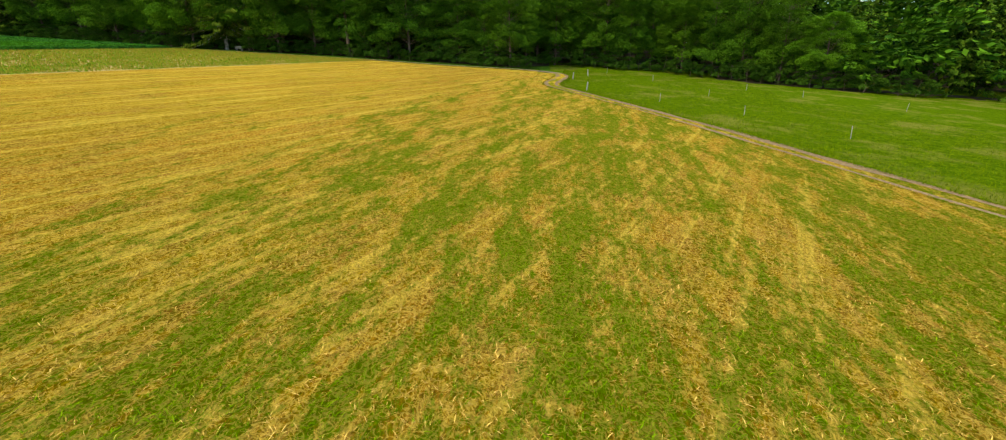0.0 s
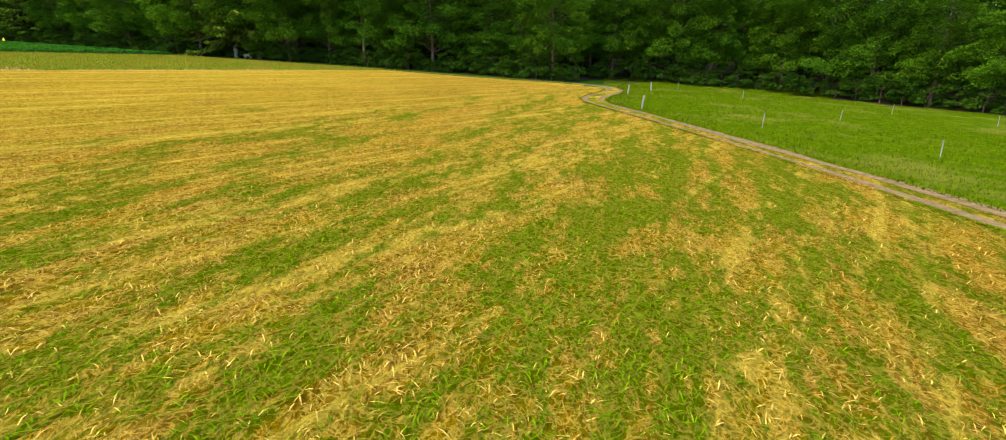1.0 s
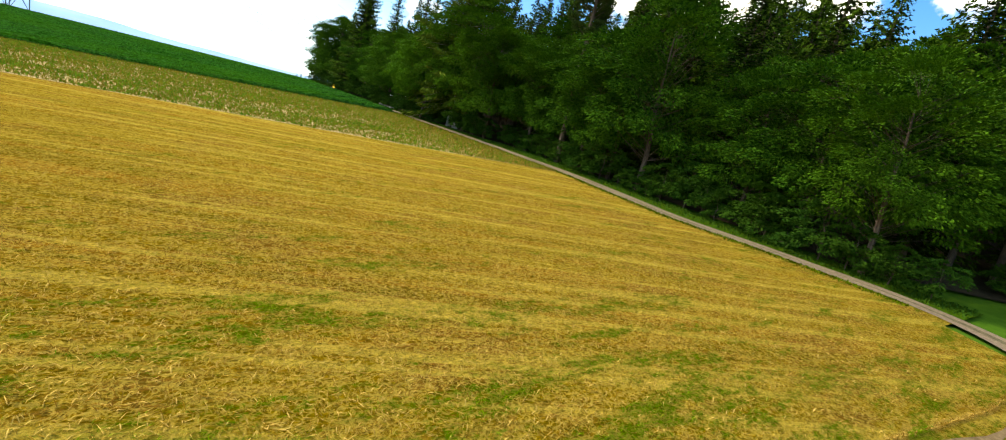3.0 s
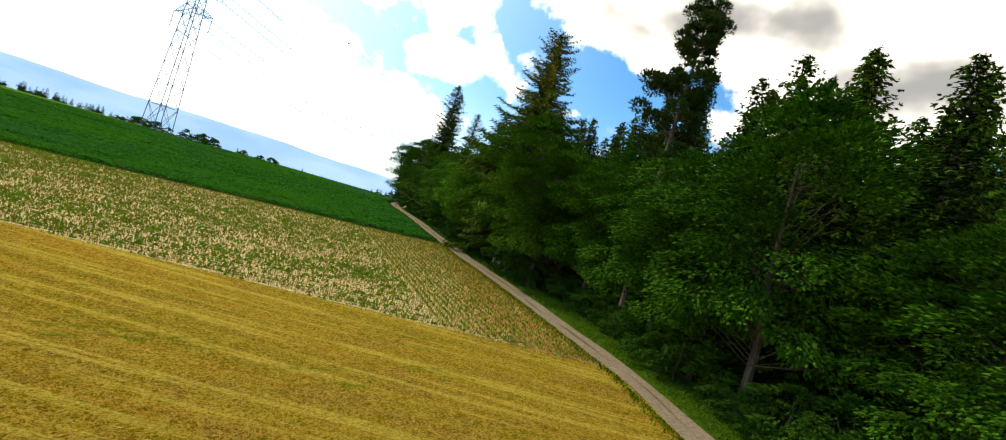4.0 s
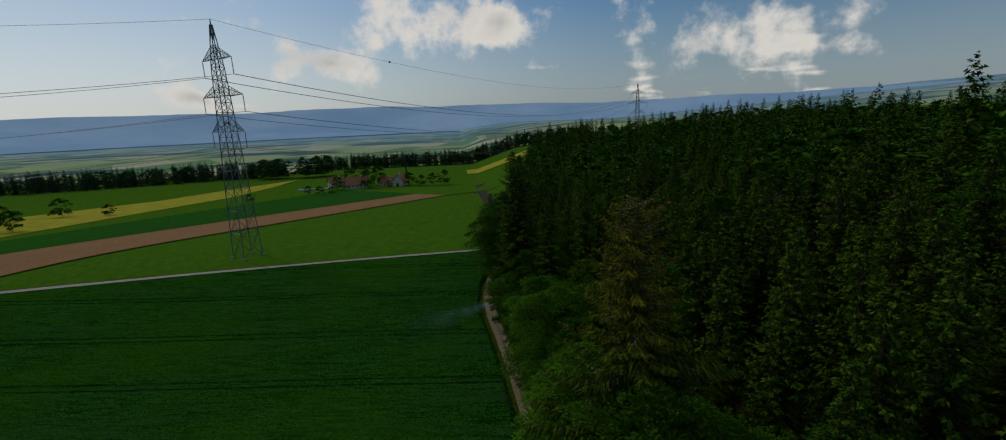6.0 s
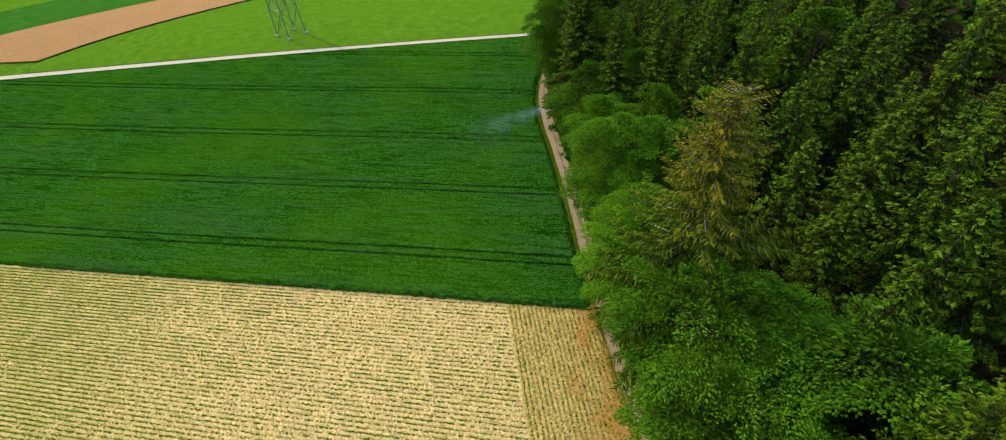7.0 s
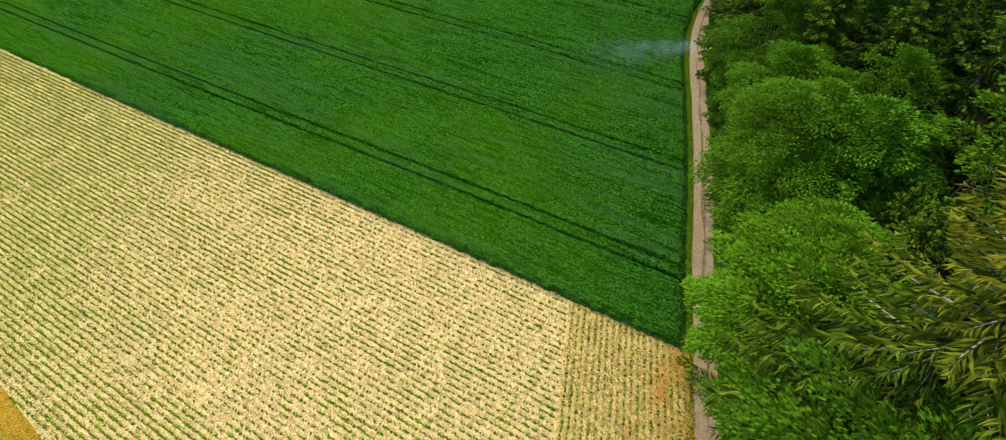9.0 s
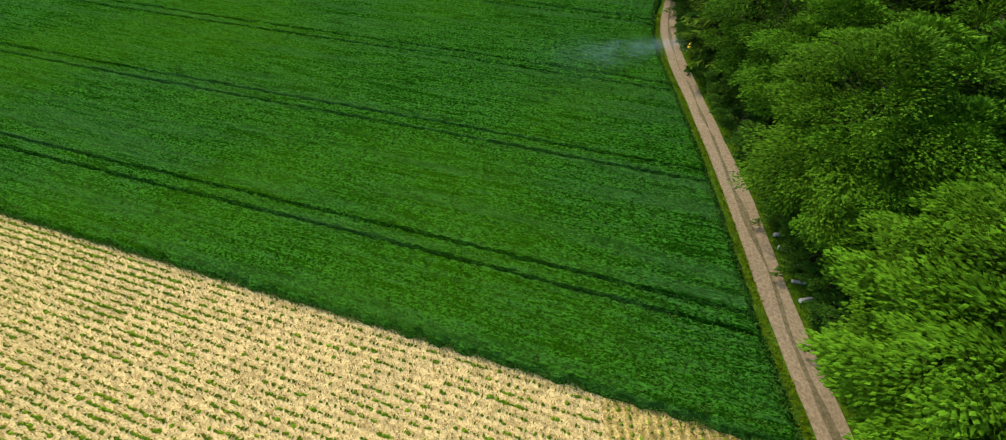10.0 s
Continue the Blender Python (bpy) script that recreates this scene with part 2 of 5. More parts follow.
def mown_colour(nt, place):
    """Cut hay: golden straw in swathes with green regrowth between them."""
    turn = 0.0
    band = noise_node(nt, place, 0.16, 4.0, 0.6, (0.22, 2.2, 1), turn)
    patch = noise_node(nt, place, 0.62, 5.0, 0.68, (0.42, 1.3, 1), turn)
    grain = noise_node(nt, place, 9.0, 5.0, 0.75, (0.7, 1.3, 1), turn)
    sep = nt.nodes.new("ShaderNodeSeparateXYZ")
    link(nt, place, sep.inputs[0])
    # more green towards the south-west, almost all straw up the slope
    near = ramp_node(nt, math_node(nt, "ADD", math_node(nt, "MULTIPLY", sep.outputs[1], -1.0), math_node(nt, "MULTIPLY", sep.outputs[0], -0.12)), 62.0, 92.0)
    clump = noise_node(nt, place, 2.6, 5.0, 0.75, (0.6, 1.2, 1), turn)
    mixv = math_node(nt, "ADD", math_node(nt, "MULTIPLY", band, 0.34), math_node(nt, "MULTIPLY", patch, 0.55))
    mixv = math_node(nt, "ADD", mixv, math_node(nt, "MULTIPLY", clump, 0.42))
    mixv = math_node(nt, "ADD", mixv, math_node(nt, "MULTIPLY", grain, 0.28))
    mixv = math_node(nt, "SUBTRACT", mixv, 0.105)
    mixv = math_node(nt, "ADD", mixv, math_node(nt, "MULTIPLY", near, 0.118))
    green = ramp_node(nt, mixv, 0.735, 0.86)
    tan = ramp_node(nt, noise_node(nt, place, 0.27, 4.0, 0.6, (0.06, 2.0, 1), 0.36), 0.42, 0.66)
    straw = mix_node(nt, tan, (0.45, 0.258, 0.008), (0.52, 0.215, 0.014))
    rusty = noise_node(nt, place, 0.38, 5.0, 0.7, (0.6, 1.2, 1), 0.2)
    straw = mix_node(nt, math_node(nt, "MULTIPLY", ramp_node(nt, rusty, 0.50, 0.62), 0.75), straw, (0.36, 0.135, 0.024))
    mats = noise_node(nt, place, 1.1, 5.0, 0.72, (0.55, 1.2, 1), 0.1)
    straw = mix_node(nt, math_node(nt, "MULTIPLY", math_node(nt, "MULTIPLY", ramp_node(nt, mats, 0.50, 0.62), near), 0.85), straw, (0.66, 0.345, 0.060))
    # long thin swath lines left by the mower
    lines = noise_node(nt, place, 1.0, 4.0, 0.65, (0.025, 1.4, 1), 0.36)
    straw = mix_node(nt, math_node(nt, "MULTIPLY", ramp_node(nt, lines, 0.52, 0.61), 0.95), straw, (0.82, 0.55, 0.065))
    straw = mix_node(nt, math_node(nt, "MULTIPLY", ramp_node(nt, lines, 0.47, 0.36), 0.75), straw, (0.25, 0.155, 0.003))
    grass = mix_node(nt, patch, (0.055, 0.145, 0.001), (0.150, 0.235, 0.003))
    return straw, grass, green, grain


def mat_mown():
    m, nt, b, place = material("cut_hay", 0.95, 0.0)
    straw, grass, green, grain = mown_colour(nt, place)
    g = ramp_node(nt, grain, 0.32, 0.68)
    c = mix_node(nt, green, straw, grass)
    # the shade in gaps between stalks is painted as dark olive grain
    c = mix_node(nt, g, mix_node(nt, 0.85, c, (0.075, 0.06, 0.002)), c)
    fib = fibre_node(nt, place, 2.6)
    c = mix_node(nt, math_node(nt, "MULTIPLY", math_node(nt, "MULTIPLY", fib, math_node(nt, "SUBTRACT", 1.0, math_node(nt, "MULTIPLY", green, 0.6))), 0.6), c, (0.84, 0.57, 0.085))
    link(nt, c, b.inputs["Base Color"])
    relief(nt, b, noise_node(nt, place, 10.0, 5.0, 0.8), 1.0, 0.25)
    return m


def mat_straw_blades():
    m, nt, b, place = material("hay_stalks", 0.85, 0.0)
    straw, grass, green, grain = mown_colour(nt, place)
    r = nt.nodes.new("ShaderNodeNewGeometry").outputs["Random Per Island"]
    g = ramp_node(nt, math_node(nt, "ADD", green, math_node(nt, "MULTIPLY", r, 0.75)), 0.85, 1.15)
    tone = math_node(nt, "FRACT", math_node(nt, "MULTIPLY", r, 7.3))
    pale = mix_node(nt, ramp_node(nt, tone, 0.3, 1.0), mix_node(nt, 0.75, straw, (0.14, 0.065, 0.006)), (0.74, 0.47, 0.10))
    link(nt, mix_node(nt, g, pale, mix_node(nt, tone, mix_node(nt, 0.5, grass, (0.03, 0.075, 0.002)), (0.17, 0.27, 0.006))), b.inputs["Base Color"])
    return m


def row_lines(nt, place, turn, gap=0.6):
    """Drilled rows: 0 in the row, 1 on the straw between, wavering a little."""
    m = nt.nodes.new("ShaderNodeMapping")
    m.inputs["Rotation"].default_value = (0, 0, -turn)
    link(nt, place, m.inputs[0])
    sep = nt.nodes.new("ShaderNodeSeparateXYZ")
    link(nt, m.outputs[0], sep.inputs[0])
    wob = math_node(nt, "MULTIPLY", noise_node(nt, place, 0.5, 3.0, 0.6), 0.04)
    v = math_node(nt, "SINE", math_node(nt, "MULTIPLY", math_node(nt, "SUBTRACT", math_node(nt, "ADD", sep.outputs[1], wob), 0.21), 2 * math.pi / gap))
    broken = math_node(nt, "MULTIPLY", noise_node(nt, place, 2.2, 4.0, 0.7), 1.5)
    return math_node(nt, "ADD", math_node(nt, "MULTIPLY", v, 0.10), math_node(nt, "SUBTRACT", broken, 0.24))


def mat_stubble():
    m, nt, b, place = material("straw_stubble", 0.95, 0.0)
    t = math.atan(EDGE)
    rows = row_lines(nt, place, t)
    clods = noise_node(nt, place, 6.0, 5.0, 0.7)
    bare = noise_node(nt, place, 0.09, 3.0, 0.55)
    c = mix_node(nt, ramp_node(nt, rows, 0.35, 0.62), (0.40, 0.265, 0.085), (0.79, 0.555, 0.225))
    c = mix_node(nt, math_node(nt, "MULTIPLY", ramp_node(nt, clods, 0.60, 0.36), 0.8), c, (0.32, 0.215, 0.075))
    c = mix_node(nt, math_node(nt, "MULTIPLY", ramp_node(nt, bare, 0.5, 0.75), 0.35), c, (0.40, 0.27, 0.12))
    sep = nt.nodes.new("ShaderNodeSeparateXYZ")
    link(nt, place, sep.inputs[0])
    lush = math_node(nt, "MULTIPLY", ramp_node(nt, sep.outputs[0], -35.0, -95.0), ramp_node(nt, noise_node(nt, place, 0.5, 5.0, 0.7, (0.4, 1.2, 1), -t), 0.36, 0.52))
    c = mix_node(nt, math_node(nt, "MULTIPLY", lush, 0.45), c, (0.20, 0.25, 0.02))
    fib = fibre_node(nt, place, 3.5)
    c = mix_node(nt, math_node(nt, "MULTIPLY", fib, 0.4), c, (0.82, 0.64, 0.32))
    link(nt, c, b.inputs["Base Color"])
    relief(nt, b, clods, 1.0, 0.12)
    return m


def mat_headland():
    m, nt, b, place = material("weedy_headland", 0.95, 0.0)
    clods = noise_node(nt, place, 6.0, 5.0, 0.7)
    rows = row_lines(nt, place, math.pi / 2 + 0.122)
    rust = noise_node(nt, place, 0.22, 4.0, 0.65)
    sep = nt.nodes.new("ShaderNodeSeparateXYZ")
    link(nt, place, sep.inputs[0])
    side = math_node(nt, "MULTIPLY", ramp_node(nt, sep.outputs[0], -9.0, 0.0), 0.36)
    c = mix_node(nt, ramp_node(nt, rows, 0.35, 0.62), (0.30, 0.20, 0.055), (0.68, 0.47, 0.15))
    c = mix_node(nt, ramp_node(nt, math_node(nt, "ADD", rust, side), 0.66, 0.92), c, (0.50, 0.215, 0.035))
    c = mix_node(nt, ramp_node(nt, clods, 0.60, 0.38), c, (0.27, 0.20, 0.07))
    link(nt, c, b.inputs["Base Color"])
    relief(nt, b, clods, 0.8, 0.06)
    return m


def mat_leafy(name, low, high, scale=1.6, rough=0.6, stretch=(1, 1, 1), turn=0.0, bump=0.5, dist=0.15, wide=0.05, dry=0.0):
    """Low green growth, seen as a mass."""
    m, nt, b, place = material(name, rough, 0.0)
    a = noise_node(nt, place, scale, 6.0, 0.75, stretch, turn)
    w = noise_node(nt, place, wide, 3.0, 0.5)
    c = mix_node(nt, ramp_node(nt, a, 0.3, 0.7), low, high)
    c = mix_node(nt, math_node(nt, "MULTIPLY", ramp_node(nt, w, 0.35, 0.7), 0.5), c, tuple(0.6 * l + 0.4 * h * 1.15 for l, h in zip(low, high)))
    if dry:
        seeds = noise_node(nt, place, 0.16, 6.0, 0.7)
        c = mix_node(nt, math_node(nt, "MULTIPLY", ramp_node(nt, seeds, 0.47, 0.66), dry), c, (0.27, 0.215, 0.045))
    link(nt, c, b.inputs["Base Color"])
    relief(nt, b, a, bump, dist)
    return m


def mat_crop():
    """Dense cereal leaves: shade of the gaps painted near-black, pale flecks of bent blades, long tonal bands along the
    rows.
    """
    m, nt, b, place = material("green_crop", 0.75, 0.0)
    t = -math.atan(EDGE)
    fleck = noise_node(nt, place, 4.6, 3.0, 0.75, (0.75, 1.3, 1), t)
    rows = noise_node(nt, place, 2.2, 3.0, 0.6, (0.08, 1.3, 1), t)
    bands = noise_node(nt, place, 0.35, 4.0, 0.6, (0.06, 1.6, 1), t)
    wide = noise_node(nt, place, 0.035, 2.0, 0.5)
    # near-black tones paint the shade between blades, then between rows
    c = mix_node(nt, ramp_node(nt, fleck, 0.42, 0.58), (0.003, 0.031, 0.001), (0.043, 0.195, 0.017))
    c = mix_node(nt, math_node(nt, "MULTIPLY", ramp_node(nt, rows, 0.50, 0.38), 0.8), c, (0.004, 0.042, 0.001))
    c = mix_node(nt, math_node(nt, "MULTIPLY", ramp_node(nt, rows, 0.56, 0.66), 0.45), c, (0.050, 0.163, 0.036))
    c = mix_node(nt, math_node(nt, "MULTIPLY", ramp_node(nt, bands, 0.45, 0.7), 0.55), c, (0.038, 0.118, 0.026))
    c = mix_node(nt, math_node(nt, "MULTIPLY", ramp_node(nt, wide, 0.4, 0.7), 0.35), c, (0.044, 0.150, 0.002))
    link(nt, c, b.inputs["Base Color"])
    relief(nt, b, fleck, 1.0, 0.45)
    return m


def mat_earth(name, low, high, scale=3.0, bump=0.6, dist=0.05):
    m, nt, b, place = material(name, 0.95, 0.1)
    a = noise_node(nt, place, scale, 6.0, 0.7)
    w = noise_node(nt, place, scale * 0.1, 3.0, 0.6)
    c = mix_node(nt, ramp_node(nt, a, 0.3, 0.7), low, high)
    link(nt, mix_node(nt, math_node(nt, "MULTIPLY", w, 0.5), c, tuple(0.75 * v for v in low)), b.inputs["Base Color"])
    relief(nt, b, a, bump, dist)
    return m


def mat_leaf(name, low, high, rough=0.6, through=0.07):
    """Leaves: each spray has its own tone, each tree its own cast; a little light passes through."""
    m, nt, b, place = material(name, rough, 0.015)
    r = nt.nodes.new("ShaderNodeNewGeometry").outputs["Random Per Island"]
    o = nt.nodes.new("ShaderNodeObjectInfo").outputs["Random"]
    c = mix_node(nt, r, low, high)
    warm = mix_node(nt, math_node(nt, "MULTIPLY", o, 0.35), c, tuple(v * f for v, f in zip(high, (1.3, 1.05, 0.7))))
    link(nt, warm, b.inputs["Base Color"])
    thin = nt.nodes.new("ShaderNodeBsdfTranslucent")
    link(nt, warm, thin.inputs["Color"])
    mix = nt.nodes.new("ShaderNodeMixShader")
    mix.inputs[0].default_value = through
    link(nt, b.outputs[0], mix.inputs[1])
    link(nt, thin.outputs[0], mix.inputs[2])
    link(nt, mix.outputs[0], nt.nodes["Material Output"].inputs["Surface"])
    return m


def mat_bronze():
    """Old spruce needles: deep green below, olive and brown with cones towards the top."""
    m, nt, b, place = material("bronze_needles", 0.7, 0.01)
    r = nt.nodes.new("ShaderNodeNewGeometry").outputs["Random Per Island"]
    sep = nt.nodes.new("ShaderNodeSeparateXYZ")
    link(nt, place, sep.inputs[0])
    top = ramp_node(nt, math_node(nt, "ADD", sep.outputs[2], math_node(nt, "MULTIPLY", noise_node(nt, place, 0.5, 3.0, 0.6), 9.0)), 23.0, 35.0)
    low = mix_node(nt, r, (0.020, 0.055, 0.004), (0.120, 0.160, 0.014))
    high = mix_node(nt, r, (0.040, 0.046, 0.004), (0.215, 0.178, 0.016))
    link(nt, mix_node(nt, top, low, high), b.inputs["Base Color"])
    return m


def mat_bark(name, low, high):
    m, nt, b, place = material(name, 0.9, 0.15)
    a = noise_node(nt, place, 5.0, 5.0, 0.7, (1, 1, 0.25))
    link(nt, mix_node(nt, ramp_node(nt, a, 0.3, 0.7), low, high), b.inputs["Base Color"])
    relief(nt, b, a, 0.7, 0.05)
    return m


def mat_plain(name, colour, rough=0.6, metal=0.0, vary=0.25, scale=4.0):
    m, nt, b, place = material(name, rough, 0.4)
    a = noise_node(nt, place, scale, 4.0, 0.65)
    link(nt, mix_node(nt, math_node(nt, "MULTIPLY", a, 2 * vary), colour, tuple(v * 0.55 for v in colour)), b.inputs["Base Color"])
    b.inputs["Metallic"].default_value = metal
    return m


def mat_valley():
    """The far plain: a patchwork of fields, woods and villages, with blue distance haze painted into their colour."""
    m, nt, b, place = material("hazed_valley", 1.0, 0.0)
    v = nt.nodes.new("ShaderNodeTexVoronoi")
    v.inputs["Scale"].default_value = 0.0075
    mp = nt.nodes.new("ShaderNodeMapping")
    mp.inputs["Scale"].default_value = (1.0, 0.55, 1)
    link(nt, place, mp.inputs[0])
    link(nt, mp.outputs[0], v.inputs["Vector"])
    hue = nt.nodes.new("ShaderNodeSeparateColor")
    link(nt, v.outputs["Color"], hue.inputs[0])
    # field tones are raised pale to imitate the bright haze over the plain
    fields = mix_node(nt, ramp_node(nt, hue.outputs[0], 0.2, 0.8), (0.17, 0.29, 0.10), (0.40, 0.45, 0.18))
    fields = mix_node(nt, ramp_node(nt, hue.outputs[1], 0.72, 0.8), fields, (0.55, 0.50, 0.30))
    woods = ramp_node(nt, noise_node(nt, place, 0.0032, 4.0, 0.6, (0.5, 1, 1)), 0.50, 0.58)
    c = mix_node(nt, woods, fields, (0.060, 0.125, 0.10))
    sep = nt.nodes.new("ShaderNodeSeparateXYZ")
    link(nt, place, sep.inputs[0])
    # painted haze: the base colour fades to blue with distance
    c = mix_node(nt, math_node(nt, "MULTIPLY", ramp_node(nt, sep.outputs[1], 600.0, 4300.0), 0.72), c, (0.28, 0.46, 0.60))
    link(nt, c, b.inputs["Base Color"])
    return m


def mat_ridge():
    m, nt, b, place = material("hazed_ridge", 1.0, 0.0)
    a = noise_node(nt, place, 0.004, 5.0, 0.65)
    # the blue of distance haze is painted into the base colour
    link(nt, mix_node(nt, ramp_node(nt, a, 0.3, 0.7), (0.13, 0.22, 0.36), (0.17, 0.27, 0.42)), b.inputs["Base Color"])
    # a patchy blue glow stands in for lit haze before the ridge
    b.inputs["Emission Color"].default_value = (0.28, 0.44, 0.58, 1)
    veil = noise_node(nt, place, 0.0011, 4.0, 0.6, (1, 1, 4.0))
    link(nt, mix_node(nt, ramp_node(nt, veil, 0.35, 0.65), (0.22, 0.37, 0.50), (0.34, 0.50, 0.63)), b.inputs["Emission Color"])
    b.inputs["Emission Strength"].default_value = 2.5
    return m


M = {
    "mown": mat_mown(), "stalk": mat_straw_blades(), "stubble": mat_stubble(), "headland": mat_headland(),
    "wheat": mat_crop(),
    "weed": mat_leaf("row_weeds", (0.075, 0.155, 0.008), (0.195, 0.300, 0.018), 0.9),
    "standing": mat_leaf("standing_stubble", (0.125, 0.132, 0.008), (0.310, 0.240, 0.030), 0.9, 0.05),
    "blade": mat_leaf("grass_blades", (0.040, 0.090, 0.002), (0.125, 0.175, 0.004), 0.95),
    "meadow": mat_leafy("meadow_grass", (0.030, 0.080, 0.002), (0.112, 0.165, 0.005), 1.6, 0.95, bump=1.0, dist=0.3, dry=0.45),
    "verge": mat_leafy("verge_grass", (0.030, 0.080, 0.004), (0.090, 0.155, 0.008), 2.8, 0.8, bump=1.0, dist=0.2),
    "grass": mat_leafy("rough_grass", (0.035, 0.10, 0.008), (0.10, 0.20, 0.016), 0.5, 0.8),
    "field_b": mat_leafy("far_green_field", (0.045, 0.125, 0.008), (0.090, 0.185, 0.014), 0.35, 0.8),
    "field_c": mat_leafy("far_dark_field", (0.016, 0.085, 0.010), (0.035, 0.13, 0.015), 0.3, 0.8),
    "field_y": mat_leafy("far_yellow_field", (0.30, 0.29, 0.030), (0.50, 0.42, 0.050), 0.12, 0.8),
    "plough": mat_earth("ploughed_earth", (0.26, 0.125, 0.040), (0.38, 0.200, 0.075), 1.2),
    "gravel": mat_earth("track_gravel", (0.200, 0.142, 0.080), (0.43, 0.315, 0.190), 5.0),
    "dirt": mat_earth("rut_earth", (0.14, 0.085, 0.034), (0.34, 0.225, 0.105), 4.0),
    "road": mat_earth("road_gravel", (0.40, 0.34, 0.25), (0.58, 0.51, 0.39), 2.0),
    "litter_dry": mat_earth("dry_track_middle", (0.10, 0.080, 0.036), (0.25, 0.195, 0.105), 4.0),
    "litter": mat_earth("forest_litter", (0.035, 0.026, 0.014), (0.07, 0.055, 0.025), 1.5),
    "beech": mat_leaf("beech_leaves", (0.007, 0.042, 0.003), (0.078, 0.192, 0.011)),
    "maple": mat_leaf("maple_leaves", (0.015, 0.075, 0.004), (0.098, 0.250, 0.014)),
    # inner needles near-black for painted shade; pale tips are new growth and painted light
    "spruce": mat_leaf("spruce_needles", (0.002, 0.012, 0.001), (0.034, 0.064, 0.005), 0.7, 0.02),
    "lit_shoots": mat_leaf("lit_spruce_shoots", (0.008, 0.036, 0.002), (0.088, 0.158, 0.012), 0.7, 0.03),
    "crop_tips": mat_leaf("crop_blades", (0.018, 0.075, 0.008), (0.060, 0.150, 0.020), 0.9),
    "bronze": mat_bronze(),
    # far belts: distance haze is painted into these lighter, bluer leaf colours
    "belt_dark": mat_leaf("hazed_spruce_leaves", (0.014, 0.042, 0.022), (0.045, 0.085, 0.036), 0.8, 0.05),
    "belt_light": mat_leaf("hazed_beech_leaves", (0.022, 0.070, 0.016), (0.075, 0.150, 0.028), 0.8, 0.1),
    "pine": mat_leaf("pine_needles", (0.018, 0.042, 0.008), (0.065, 0.090, 0.020), 0.7, 0.04),
    "shrub": mat_leaf("shrub_leaves", (0.014, 0.055, 0.006), (0.050, 0.125, 0.012)),
    "bark": mat_bark("brown_bark", (0.060, 0.042, 0.028), (0.145, 0.105, 0.075)),
    "grey_bark": mat_bark("grey_bark", (0.20, 0.185, 0.16), (0.42, 0.39, 0.34)),
    "wood": mat_bark("weathered_wood", (0.16, 0.145, 0.115), (0.34, 0.31, 0.25)),
    "steel": mat_plain("galvanised_steel", (0.16, 0.175, 0.19), 0.55, 0.6, 0.15),
    "wire": mat_plain("aluminium_wire", (0.10, 0.105, 0.115), 0.5, 0.5, 0.1),
    "glass": mat_plain("brown_insulator", (0.13, 0.075, 0.05), 0.25),
    "tile": mat_plain("red_roof_tiles", (0.42, 0.155, 0.070), 0.8, 0.0, 0.3, 1.5),
    "render": mat_plain("cream_render", (0.62, 0.57, 0.47), 0.9, 0.0, 0.1),
    "pane": mat_plain("dark_window_glass", (0.04, 0.05, 0.06), 0.15),
    "rubble": mat_plain("pale_rubble", (0.66, 0.60, 0.54), 0.9, 0.0, 0.3),
    "stone": mat_plain("grey_stone", (0.36, 0.34, 0.30), 0.9, 0.0, 0.3, 6.0),
    "ball": mat_plain("marker_ball_paint", (0.25, 0.09, 0.05), 0.5),
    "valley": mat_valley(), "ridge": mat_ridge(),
}


# ---------------------------------------------------------------- helpers for building
def mesh_of(name, verts, faces, mats, smooth=False):
    me = bpy.data.meshes.new(name)
    me.from_pydata([tuple(v) for v in verts], [], [tuple(f) for f in faces])
    for m in mats if isinstance(mats, (list, tuple)) else [mats]:
        me.materials.append(m)
    if smooth:
        me.shade_smooth()
    return me


def part(name, mesh, parent=None, label="", at=None):
    ob = new(name, mesh)
    if parent is not None:
        ob.parent = parent
    if at is not None:
        ob.matrix_basis = at
    return tagged(ob, label)


def sheet(name, label, place, nu, nv, mat, dz=0.0, parent=None, bumpy=None, category=""):
    """A strip of land: place(u, v) gives x, y for u, v in 0..1; it lies dz over the land."""
    verts, faces = [], []
    for i in range(nu + 1):
        for j in range(nv + 1):
            x, y = place(i / nu, j / nv)
            verts.append((x, y, ground(x, y) + dz + (bumpy(x, y, i, j) if bumpy else 0.0)))
    w = nv + 1
    for i in range(nu):
        for j in range(nv):
            faces.append((i * w + j, (i + 1) * w + j, (i + 1) * w + j + 1, i * w + j + 1))
    ob = new(name, mesh_of(name, verts, faces, mat, True))
    if parent is not None:
        ob.parent = parent
        return tagged(ob, label)
    return tagged(ob, label, category or name.replace("_", " "), kind="structure")


def ribbon(name, label, line, normals, lo, hi, mat, dz, n=4, wob=0.0, seed=0, parent=None):
    rnd = random.Random(seed)
    w = [[rnd.uniform(-wob, wob) for _ in range(2)] for _ in line]
    for k in range(2):
        w = [w[0]] + [[(w[i - 1][q] + w[i][q] + w[i + 1][q]) / 3 for q in range(2)] for i in range(1, len(w) - 1)] + [w[-1]]

    def place(u, v):
        i = min(int(round(u * (len(line) - 1))), len(line) - 1)
        s = lo + w[i][0] + (hi + w[i][1] - lo - w[i][0]) * v
        return line[i][0] + normals[i][0] * s, line[i][1] + normals[i][1] * s
    return sheet(name, label, place, len(line) - 1, n, mat, dz, parent)


